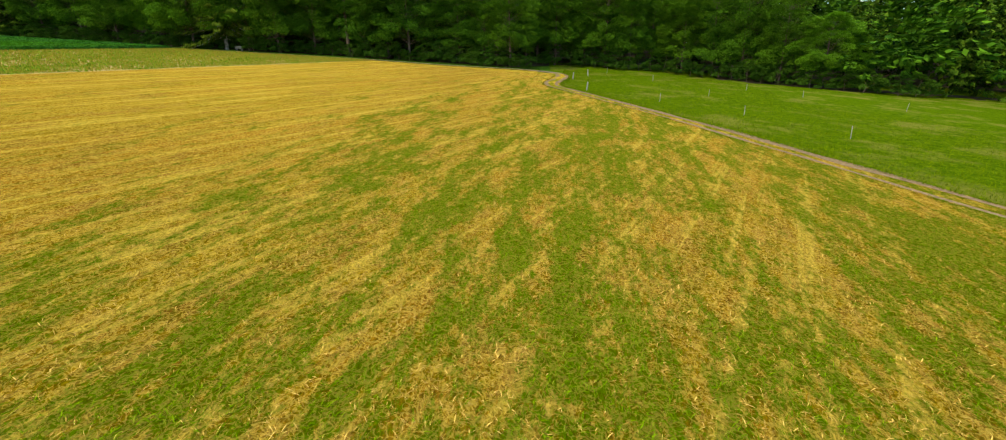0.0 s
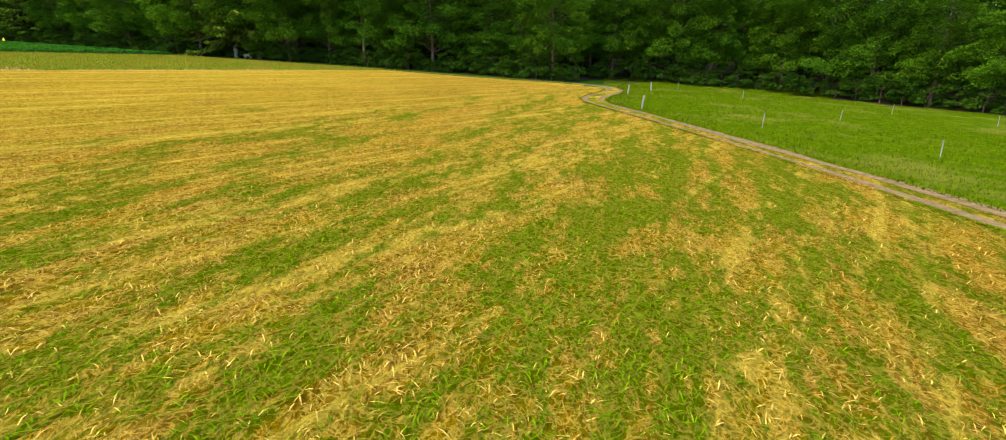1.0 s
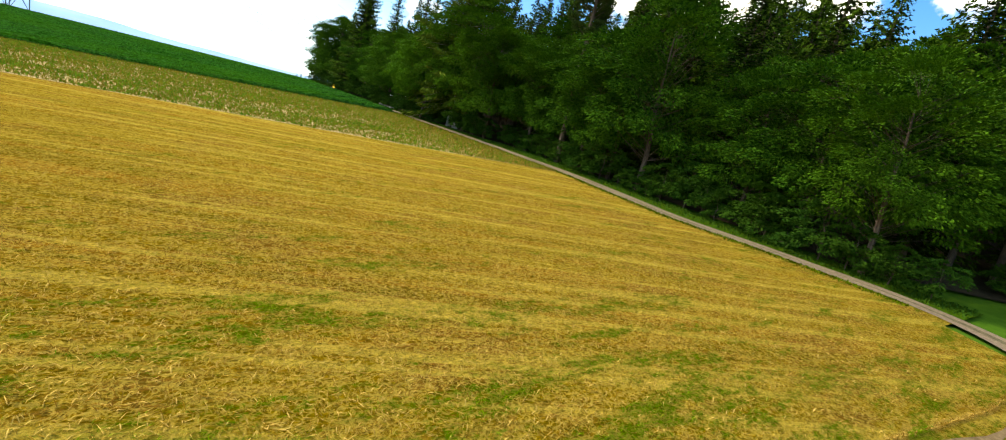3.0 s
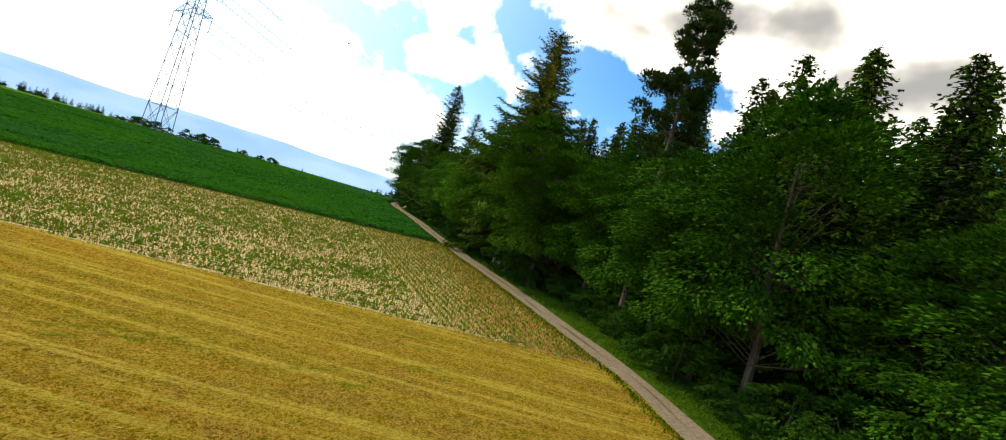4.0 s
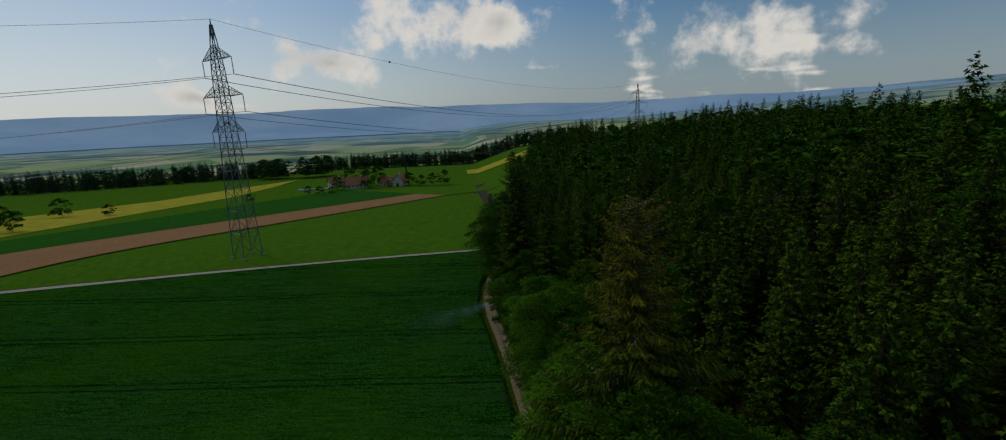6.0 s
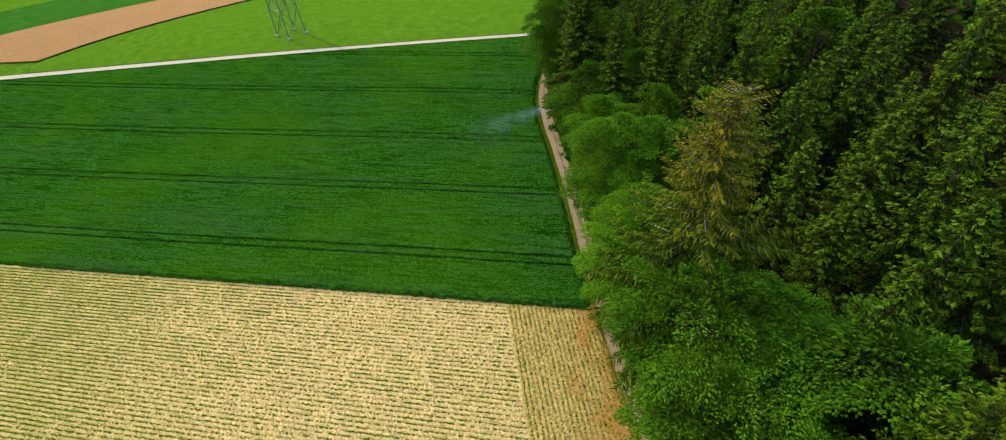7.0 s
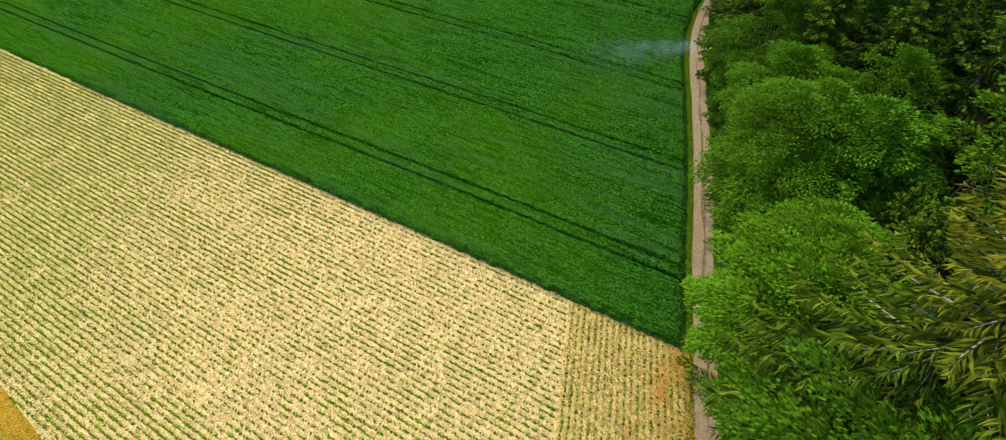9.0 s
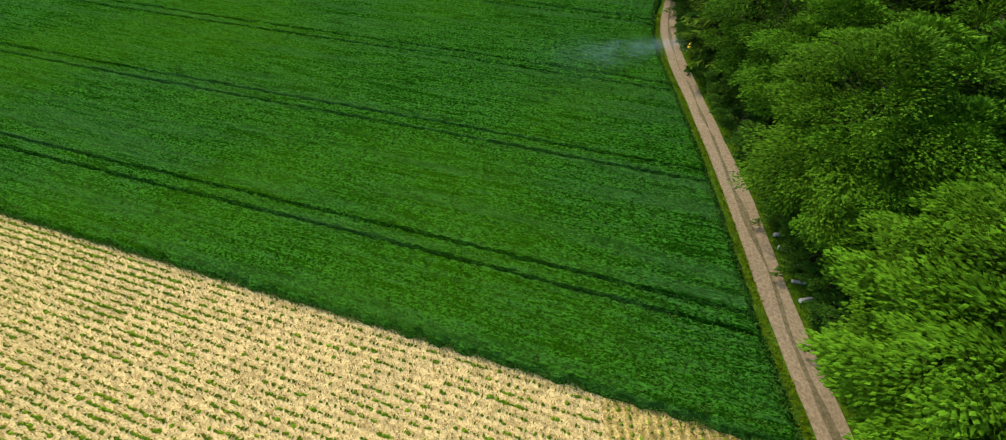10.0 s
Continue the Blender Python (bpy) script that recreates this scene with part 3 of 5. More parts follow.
def box(v, f, centre, size, turn=None):
    """Adds a box with the given centre and size to the lists v, f."""
    n = len(v)
    for sx, sy, sz in ((-1, -1, -1), (1, -1, -1), (1, 1, -1), (-1, 1, -1), (-1, -1, 1), (1, -1, 1), (1, 1, 1), (-1, 1, 1)):
        p = Vector((sx * size[0] / 2, sy * size[1] / 2, sz * size[2] / 2))
        v.append(Vector(centre) + (turn @ p if turn else p))
    f += [tuple(n + i for i in q) for q in ((0, 3, 2, 1), (4, 5, 6, 7), (0, 1, 5, 4), (1, 2, 6, 5), (2, 3, 7, 6), (3, 0, 4, 7))]


def tube(v, f, a, b, ra, rb, sides=4):
    """Adds a tapered bar from a to b."""
    a, b = Vector(a), Vector(b)
    way = (b - a).normalized()
    s = way.orthogonal().normalized()
    t = way.cross(s)
    n = len(v)
    for p, r in ((a, ra), (b, rb)):
        for k in range(sides):
            q = 2 * math.pi * k / sides
            v.append(p + (s * math.cos(q) + t * math.sin(q)) * r)
    for k in range(sides):
        f.append((n + k, n + (k + 1) % sides, n + sides + (k + 1) % sides, n + sides + k))
    f.append(tuple(n + sides + k for k in range(sides)))


def pipe(v, f, points, radius, sides=5):
    """Adds one bent bar of even thickness through the points."""
    p = [Vector(q) for q in points]
    n = len(v)
    for i, q in enumerate(p):
        way = (p[min(i + 1, len(p) - 1)] - p[max(i - 1, 0)]).normalized()
        s = way.cross(Vector((0.31, 0.17, 0.94)) if abs(way.z) < 0.8 else Vector((1, 0.2, 0))).normalized()
        t = way.cross(s)
        for k in range(sides):
            a = 2 * math.pi * k / sides
            v.append(q + (s * math.cos(a) + t * math.sin(a)) * radius)
    for i in range(len(p) - 1):
        for k in range(sides):
            f.append((n + i * sides + k, n + i * sides + (k + 1) % sides, n + (i + 1) * sides + (k + 1) % sides, n + (i + 1) * sides + k))


# ---------------------------------------------------------------- ground, fields and tracks
def spaced(near, step, far, grow=1.16):
    out, s = [0.0], step
    while out[-1] < far:
        out.append(out[-1] + s)
        if out[-1] > near:
            s *= grow
    return out


def build_ground():
    px, py = spaced(140, 5, 4950), spaced(160, 5, 4950)
    nx, ny = spaced(160, 5, 4950), spaced(150, 5, 4950)
    xs = [-v for v in reversed(nx[1:])] + px
    ys = [-v for v in reversed(ny[1:])] + py
    verts = [(x, y, ground(x, y) - 0.18) for x in xs for y in ys]
    w = len(ys)
    faces = [(i * w + j, (i + 1) * w + j, (i + 1) * w + j + 1, i * w + j + 1) for i in range(len(xs) - 1) for j in range(w - 1)]
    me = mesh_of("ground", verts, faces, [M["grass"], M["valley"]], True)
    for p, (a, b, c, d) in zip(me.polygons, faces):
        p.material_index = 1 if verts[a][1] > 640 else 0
    tagged(new("ground", me), "grassy farmland falling to a wide valley with painted blue haze", "ground", kind="structure")


def build_ridge():
    """The long wooded ridge across the valley."""
    rnd = random.Random(5)
    verts, faces, n, m = [], [], 160, 6
    for i in range(n + 1):
        az = 75 - 150 * i / n
        s = math.sin(i * 0.11) * 10 + math.sin(i * 0.29 + 1) * 6 + math.sin(i * 0.61 + 2) * 3 + rnd.uniform(-2, 2)
        top = 190 + s + (14 if az > 12 else 14 * math.exp(-(((az - 12) / 22) ** 2))) - 22 * min(max((-az - 12) / 40, 0), 1)
        for j in range(m + 1):
            u = j / m
            d = 4050 + 800 * u
            h = -34 + (top + 34) * (u ** 1.25) * (1 + 0.05 * math.sin(i * 0.9 + j * 2.1) * (1 - u))
            a = radians(az)
            verts.append((-math.sin(a) * d, math.cos(a) * d, h))
    w = m + 1
    for i in range(n):
        for j in range(m):
            faces.append((i * w + j, i * w + j + 1, (i + 1) * w + j + 1, (i + 1) * w + j))
    tagged(new("backdrop_ridge", mesh_of("backdrop_ridge", verts, faces, M["ridge"], True)), "long wooded mountain ridge beyond the valley, painted and glowing haze blue", "mountain ridge", kind="structure")


build_ground()
build_ridge()
LINE, NORMAL = smooth_line(TRACK, 1.2)


def track_x(y):
    """The track's middle beside the fields, for y over -75."""
    return float(np.interp(y, [p[1] for p in TRACK[14:]], [p[0] for p in TRACK[14:]]))


def track_y(x):
    """The track's middle where it runs across the meadow, for x under 3."""
    return float(np.interp(x, [p[0] for p in TRACK[:14]], [p[1] for p in TRACK[:14]]))


def mown_place(u, v):
    x = -190 + 194 * u
    lo = track_y(x) + 1.0 if x < 2 else -78
    if x < -120:
        lo = -139 + (x + 120) * 0.2
    hi = mown_y(x)
    x2 = x
    y = lo + (hi - lo) * v
    if x > -3:
        x2 = -3 + (x + 3) / 7.0 * (track_x(max(y, -74)) - 0.95 + 3)
    return x2, y


mown = sheet("mown_field", "golden cut hay field with green regrowth streaks", mown_place, 120, 60, M["mown"], 0.0, category="hay field")


def stubble_place(u, v):
    y1 = mown_y(-8) + (edge_y(-12.7) - mown_y(-8)) * v
    x = -230 + (230 + headland_x(y1)) * u
    return x, mown_y(x) + (edge_y(x) + 0.9 - mown_y(x)) * v


sheet("stubble_field", "pale straw stubble field with rows of green weeds", stubble_place, 90, 30, M["stubble"], 0.0, category="stubble field")


def headland_place(u, v):
    y = -43.5 + 45.9 * v
    x0, x1 = headland_x(y), track_x(y) - 0.95
    x = x0 + (x1 - x0) * u
    return x, min(max(y, mown_y(x)), edge_y(x) + 0.9)


sheet("headland", "rusty straw headland with rows beside the track", headland_place, 12, 60, M["headland"], 0.004, category="field headland")

TRAMS = [(7.2, 8.8), (22.5, 24.1), (38.0, 39.6), (55.8, 57.4), (74.2, 75.8)]


def road_y(x):
    return 90.5


def build_crop():
    """The tall green crop: a dense uneven canopy about 0.7 m high, with wheel lanes cut into it."""
    rnd = random.Random(11)
    length = math.hypot(1, EDGE)
    offs = [0.0, 0.12, 0.26]
    o = 0.45
    while o < 100:
        offs.append(o)
        o += 0.36 if o < 50 else 0.55 if o < 78 else 1.2
    lanes = [q for pair in TRAMS for q in pair]
    offs = sorted([o for o in offs if all(abs(o - q) > 0.30 for q in lanes)] + [q + e for q in lanes for e in (-0.22, -0.07, 0.07, 0.22)])
    xs = []
    x = 0.0
    while x > -190:
        xs.append(x)
        x -= 0.45 if x > -60 else 0.7 if x > -120 else 2.4
    verts, faces = [], []
    for x in xs:
        far = (road_y(x) - 2.0 - edge_y(x)) / length
        for k, o in enumerate(offs):
            oo = min(o * length, far * length)
            if o < 0.3:
                oo += 0.35 * noise.noise((x * 0.9, 0.0, 4.0)) + 0.25 * noise.noise((x * 3.1, 2.0, 4.0))
            y = edge_y(x) + oo
            xr = x + (track_x(y) - 1.9) * max(0.0, 1 + x / 30.0) if x > -30 else x
            lane = any(abs(o - q) < 0.15 for q in lanes)
            h = (-0.02, 0.26, 0.48)[k] if k < 3 else (0.22 if lane else 0.62 + rnd.uniform(-0.13, 0.13))
            if x == 0.0:
                h *= 0.05
            elif x > -0.6:
                h *= 0.6
            verts.append((xr + rnd.uniform(-0.12, 0.12), y + rnd.uniform(-0.08, 0.08), ground(xr, y) + h))
    w = len(offs)
    faces = [(i * w + j, i * w + j + 1, (i + 1) * w + j + 1, (i + 1) * w + j) for i in range(len(xs) - 1) for j in range(w - 1)]
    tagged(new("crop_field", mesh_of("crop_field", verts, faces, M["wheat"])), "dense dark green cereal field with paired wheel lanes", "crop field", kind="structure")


build_crop()

# the farm track: two gravel wheel lanes with a thin strip between
i0 = next(i for i, p in enumerate(LINE) if p[0] > 2)
track = tagged(new("track"), "pale gravel farm track along the wood edge", "track", kind="structure")
ribbon("track_bed", "", LINE[:i0 + 1], NORMAL[:i0 + 1], -1.25, 1.2, M["mown"], 0.015, 4, 0.4, 2, track)
ribbon("wheel_lane", "", LINE[:i0 + 1], NORMAL[:i0 + 1], 0.45, 1.0, M["dirt"], 0.03, 2, 0.6, 3, track)
ribbon("wheel_lane", "", LINE[:i0 + 1], NORMAL[:i0 + 1], -1.35, -0.42, M["dirt"], 0.03, 2, 0.6, 4, track)
ribbon("track_bed", "", LINE[i0:], NORMAL[i0:], -1.05, 1.1, M["gravel"], 0.03, 6, 0.25, 5, track)
ribbon("grass_strip", "", LINE[i0:], NORMAL[i0:], -0.10, 0.13, M["litter_dry"], 0.045, 2, 0.5, 6, track)


def verge_place(u, v):
    y = -78 + 168 * u
    a = track_x(max(y, -74)) + 0.9
    return a + (4.6 - 2.6 * min(max((y + 25) / 20, 0), 1)) * v, y


sheet("verge", "rough green grass verge between track and wood", verge_place, 110, 5, M["verge"], 0.0, bumpy=lambda x, y, i, j: 0.05 * math.sin(i * 1.7 + j) if 0 < j < 5 else 0, category="grass verge")


def floor_place(u, v):
    y = -230 + 620 * u
    x0 = track_x(min(y, 60)) + 3.2 if y > -20 else 11.5
    if y < -78:
        x0 = 20 if y > -100 else max(4.0, 20 - 16 * (-100 - y) / 43)
    return x0 + 330 * v, y


sheet("forest_floor", "dark leaf litter under dense trees", floor_place, 70, 26, M["litter"], -0.06, category="forest floor")


def meadow_place(u, v):
    x = -100 + 125 * u
    hi = track_y(x) - 0.95 if x < 2 else -81 + (x - 2) * 0.1
    return x, hi + (-190 - hi) * v


sheet("meadow", "lush green pasture with long grass", meadow_place, 60, 40, M["meadow"], 0.0, bumpy=lambda x, y, i, j: 0.12 * noise.noise((x * 0.3, y * 0.3, 0)) if 0 < j else 0.0, category="meadow")


ROAD = [(x, road_y(x)) for x in range(-260, 8, 6)]
RL, RN = smooth_line(ROAD, 3)
ribbon("road", "narrow pale gravel road between green fields", RL, RN, -1.25, 1.25, M["road"], 0.14, 3, 0.1, 8)


def far_field(name, label, a0, a1, b0, b1, mat, nu=30, nv=10, dz=0.25):
    """A field between two straight edges a0-a1 (near) and b0-b1 (far)."""
    def place(u, v):
        x = (a0[0] + (a1[0] - a0[0]) * u) * (1 - v) + (b0[0] + (b1[0] - b0[0]) * u) * v
        y = (a0[1] + (a1[1] - a0[1]) * u) * (1 - v) + (b0[1] + (b1[1] - b0[1]) * u) * v
        return x, y
    return sheet(name, label, place, nu, nv, mat, dz, category="field")


far_field("field_behind_road", "mid green hay field beyond the gravel road", (-152, 92.2), (20, 92.2), (-150, 99.5), (40, 300), M["field_b"], dz=0.10)
far_field("ploughed_strip", "long bare brown ploughed strip", (-152, 99), (-18, 258), (-202, 102), (-40, 279), M["plough"], dz=0.24)
far_field("far_crop_strip", "narrow dark green crop strip", (-202, 102), (-38, 280), (-234, 106), (-105, 350), M["field_c"], dz=0.30)
far_field("far_meadow", "light green meadow round the farm", (-300, 106), (60, 300), (-400, 410), (110, 410), M["field_b"], dz=0.16)
far_field("yellow_field", "bright yellow hay field sloping away", (-212, 176), (-175, 398), (-300, 230), (-175, 455), M["field_y"], dz=0.38)
far_field("yellow_patch", "small yellow field beside a dark wood", (0, 425), (60, 420), (0, 475), (70, 470), M["field_y"], 12, 5, 0.35)


# ---------------------------------------------------------------- trees
def unit(rnd):
    while True:
        v = np.array([rnd.uniform(-1, 1) for _ in range(3)])
        n = np.linalg.norm(v)
        if 0.1 < n < 1:
            return v / n


def sprays(rs, centres, outs, size, wide, droop, fold=0.25):
    """Folded leaf sprays: one kite of two faces for each centre, its long way along outs."""
    n = len(centres)
    up = np.array([0, 0, 1.0])
    way = outs + np.array([0, 0, -1.0]) * droop[:, None]
    way /= np.linalg.norm(way, axis=1)[:, None] + 1e-9
    ref = up + rs.normal(0, 0.45, (n, 3))
    side = np.cross(way, ref)
    side /= np.linalg.norm(side, axis=1)[:, None] + 1e-9
    lift = np.cross(side, way)
    L, W = size[:, None], wide[:, None]
    a = centres - way * L * 0.5
    b = centres + way * L * 0.5
    mid = centres - way * L * 0.08
    c = mid + side * W * 0.5 - lift * L * fold * 0.4
    d = mid - side * W * 0.5 - lift * L * fold * 0.4
    v = np.stack([a, c, b, d], 1).reshape(-1, 3)
    k = np.arange(n)[:, None] * 4
    f = np.concatenate([k + [0, 1, 2], k + [0, 2, 3]], 1).reshape(-1, 3)
    return v, f


def broadleaf(seed, height, radius, base, clumps, per, leaf=0.62, top=0.85):
    """Crown and wood of a broad-leaved tree: leafy clumps at the ends of limbs, uneven, with gaps."""
    rs, rnd = np.random.RandomState(seed), random.Random(seed)
    v, f = [], []
    r0 = 0.016 * height
    lean = np.array([rnd.uniform(-0.5, 0.5), rnd.uniform(-0.5, 0.5), 0])
    joints = [np.array([0, 0, -0.4])] + [np.array([0, 0, height * t]) + lean * t * 1.5 + np.array([rnd.uniform(-.2, .2), rnd.uniform(-.2, .2), 0]) for t in (0.2, 0.4, 0.6, 0.8)]
    for k in range(4):
        tube(v, f, joints[k], joints[k + 1], r0 * (1 - k * 0.22), r0 * (0.78 - k * 0.22), 7)
    cs, os, sizes = [], [], []
    mid, half = (base + height) / 2, (height - base) / 2
    for k in range(clumps):
        d = unit(rnd)
        d[2] = d[2] * 0.9 + 0.12
        s = rnd.uniform(0.55, 1.12)
        t = d[2]
        prof = math.sqrt(max(0.0, 1 - t * t)) if t > 0 else (1 - 0.25 * abs(t))
        az = math.atan2(d[1], d[0])
        rr = radius * prof * s * (1 + 0.20 * math.sin(3 * az + seed + 2 * t) + 0.10 * math.sin(7 * az + 5 * t))
        c = np.array([math.cos(az) * rr, math.sin(az) * rr, mid + half * t * top * rnd.uniform(0.9, 1.05)]) + lean * (mid / height)
        tz = max(0.15 * height, c[2] - rr * 0.6)
        tube(v, f, np.array([0, 0, min(tz, height * 0.75)]) + lean * 0.5, c, r0 * 0.09, r0 * 0.03, 3)
        cr = radius * rnd.uniform(0.20, 0.34)
        out = c - np.array([0, 0, mid])
        out /= np.linalg.norm(out) + 1e-9
        q = rs.normal(0, 1, (per, 3))
        q /= np.linalg.norm(q, axis=1)[:, None]
        q = q + out * 0.5 + np.array([0, 0, 0.42])
        q /= np.linalg.norm(q, axis=1)[:, None]
        flat_out = np.array([out[0], out[1], 0.0]) / (math.hypot(out[0], out[1]) + 1e-6)
        p = q * cr * rs.uniform(0.58, 1.06, (per, 1)) * np.array([0.95, 0.95, 0.62])
        p = c + p + flat_out * (p @ flat_out)[:, None] * 0.9 + np.array([0, 0, -0.16]) * np.maximum(p @ flat_out, 0)[:, None]
        cs.append(p)
        os.append(q * np.array([1, 1, 0.4]) * 0.8 + out * np.array([1, 1, 0.5]) * 0.8)
    c, o = np.concatenate(cs), np.concatenate(os)
    n = len(c)
    lv, lf = sprays(rs, c, o, rs.uniform(0.7, 1.35, n) * leaf, rs.uniform(0.45, 0.8, n) * leaf, rs.uniform(0.0, 0.55, n))
    return (v, f), (lv, lf)


def conifer(seed, height, radius, base, dense=9.0, fine=0.34, hang=0.5, needle=0.24, full=0.85, ragged=0.35, whorl=0.8, limb=0.010):
    """A spruce: shaggy boughs at uneven heights and lengths, each with rows of spreading and hanging twigs."""
    rs, rnd = np.random.RandomState(seed), random.Random(seed)
    v, f = [], []
    r0 = 0.013 * height
    tube(v, f, (0, 0, -0.4), (0, 0, height * 0.55), r0, r0 * 0.55, 7)
    tube(v, f, (0, 0, height * 0.55), (0, 0, height * 0.99), r0 * 0.55, 0.02, 5)
    cs, os, sz, wd, dr, fresh_lit = [], [], [], [], [], []
    total = int((height - base) * dense)
    up = np.array([0, 0, 1.0])
    for i in range(total):
        t = ((i + rnd.uniform(0, 1)) / total) ** 0.95
        step = 0.55 + 0.25 * (1 - t)
        z = base + t * (height - 0.4 - base)
        z = (1 - whorl) * z + whorl * (math.floor(z / step) + 0.5) * step + rnd.uniform(-0.08, 0.08)
        az = i * 2.39996 + rnd.uniform(-0.7, 0.7)
        lobe = 1 + 0.20 * math.sin(2 * az + seed + z * 0.35) + 0.12 * math.sin(5 * az + z * 0.9)
        L = radius * (1 - t) ** full * (0.70 + 0.30 * min(1, (t + 0.02) * 7)) * rnd.uniform(1 - ragged, 1 + ragged * 0.6) * lobe + 0.25
        out = np.array([math.cos(az), math.sin(az), 0.0])
        side = np.array([-out[1], out[0], 0.0])
        rise = 0.42 - 0.75 * (1 - t) + rnd.uniform(-0.12, 0.12)
        n = max(3, int(L / fine))
        u = (np.arange(n) + 0.6) / n
        line = out * (u * L)[:, None] + up * (z + rise * u * L - 0.10 * L * u * u + 0.16 * L * u**4)[:, None]
        tube(v, f, (0, 0, z), tuple(out * L * 0.8 + np.array([0, 0, z + rise * 0.8 * L - 0.06 * L])), limb * L + 0.012, 0.008 + 0.3 * (limb - 0.01), 3)
        w = (0.18 + 0.15 * L) * (1.05 - u * 0.6)
        for sgn in (-1, 1):
            cs.append(line + side * sgn * (w * 0.5)[:, None] + rs.normal(0, 0.07, (n, 3)))
            os.append(out * 0.8 + side * sgn * rs.uniform(0.4, 1.1, (n, 1)))
            sz.append(np.minimum(np.maximum(w * 1.35, fine * 1.1), 0.22 + 0.45 * L) * rs.uniform(0.75, 1.3, n))
            wd.append(min(needle, 0.10 + 0.2 * L) * rs.uniform(0.7, 1.3, n))
            dr.append(hang * (0.35 + 0.9 * (1 - t)) * rs.uniform(0.3, 1.7, n))
            # outer third of each bough: new growth, also toned as if catching light
            fresh_lit.append(u > 0.66)
        k = max(2, n // 2)
        cs.append(line[-k:] + rs.normal(0, 0.10, (k, 3)) + up * -0.08)
        os.append(out * rs.uniform(0.3, 1.0, (k, 1)) + rs.normal(0, 0.3, (k, 3)))
        sz.append(min(fine, 0.15 + 0.3 * L) * rs.uniform(1.0, 1.9, k))
        wd.append(min(needle, 0.10 + 0.2 * L) * rs.uniform(0.8, 1.3, k))
        dr.append(rs.uniform(0.0, 1.6, k) * hang * 1.6)
        fresh_lit.append(np.ones(k, bool))
    lv, lf = sprays(rs, np.concatenate(cs), np.concatenate(os), np.concatenate(sz), np.concatenate(wd), np.concatenate(dr), 0.4)
    return (v, f), (lv, lf, np.repeat(np.concatenate(fresh_lit).astype(int), 2))


def pine(seed, height):
    """An old pine: bare bent trunk, a rounded top tuft and a wider lower tier of dense needle tufts on rising limbs."""
    rs, rnd = np.random.RandomState(seed), random.Random(seed)
    v, f = [], []
    joints = [Vector((0, 0, -0.4)), Vector((0.15, 0.1, height * 0.35)), Vector((-0.2, 0.1, height * 0.62)), Vector((0.25, -0.1, height * 0.82)), Vector((0.1, 0, height * 0.96))]
    for k in range(4):
        tube(v, f, joints[k], joints[k + 1], 0.36 - k * 0.08, 0.28 - k * 0.08, 7)
    cs, os = [], []
    #        share of the height, reach, number of tufts, tuft radius
    tiers = ((0.95, 1.3, 9, 1.0), (0.89, 2.0, 12, 1.0), (0.83, 1.7, 7, 0.9), (0.76, 2.9, 13, 1.1), (0.70, 3.5, 15, 1.15), (0.63, 3.2, 11, 1.1), (0.54, 2.2, 6, 0.9))
    for share, reach, count, size in tiers:
        for k in range(count):
            az = 6.283 * k / count + rnd.uniform(-0.5, 0.5)
            rr = reach * rnd.uniform(0.35, 1.05) * (1 + 0.25 * math.cos(az - 2.4))
            c = np.array([math.cos(az) * rr, math.sin(az) * rr, height * share + rnd.uniform(-0.9, 0.9)])
            tube(v, f, (0, 0, c[2] - 0.5 - 0.35 * rr), tuple(c), 0.07, 0.025, 4)
            n = 330
            q = rs.normal(0, 1, (n, 3)) + np.array([0, 0, 0.5])
            q /= np.linalg.norm(q, axis=1)[:, None]
            cs.append(c + q * (size * rnd.uniform(0.75, 1.15)) * rs.uniform(0.5, 1.05, (n, 1)) * np.array([1, 1, 0.62]))
            os.append(q + np.array([0, 0, 0.5]))
    c, o = np.concatenate(cs), np.concatenate(os)
    n = len(c)
    leaf = sprays(rs, c, o, rs.uniform(0.22, 0.42, n), rs.uniform(0.10, 0.20, n), rs.uniform(-0.2, 0.2, n))
    return (v, f), leaf


class Kind:
    """One built tree whose meshes are shared by all that look alike."""

    def __init__(self, name, label, category, wood, leaf, bark, crown_mat, crown_label=""):
        self.name, self.label, self.category, self.crown_label = name, label, category, crown_label
        self.trunk = mesh_of("trunk", *wood, bark)
        self.crown = mesh_of("crown", *leaf[:2], crown_mat)
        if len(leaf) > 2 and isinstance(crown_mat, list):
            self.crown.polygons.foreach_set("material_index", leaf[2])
        self.tris = len(leaf[1])

    def plant(self, x, y, turn, scale=1.0, tall=1.0, group="", sink=0.0):
        root = new(self.name)
        root.matrix_basis = Matrix.LocRotScale((x, y, ground(x, y) - 0.1 - sink), Euler((0, 0, turn)), (scale, scale, scale * tall))
        part("trunk", self.trunk, root)
        part("crown", self.crown, root, self.crown_label)
        return tagged(root, self.label, self.category, group)


BEECH = [Kind("beech_tree", "leafy green beech with a full crown at the wood edge", "tree", *broadleaf(s, 20, 5.8, 1.4, 105, 300, 0.31), M["bark"], M["beech"]) for s in (1, 2, 3)]
MAPLE = [Kind("maple_tree", "bright green broad maple with layered leaf sprays", "tree", *broadleaf(s, 16, 5.0, 1.4, 92, 360, 0.28), M["bark"], M["maple"]) for s in (11, 12)]
SPRUCE = [Kind("spruce_tree", "tall dark green spruce with drooping boughs", "tree", *conifer(s, 30, 5.0, 1.5, 12.0, full=0.66), M["bark"], [M["spruce"], M["lit_shoots"]]) for s in (21, 22, 23)]
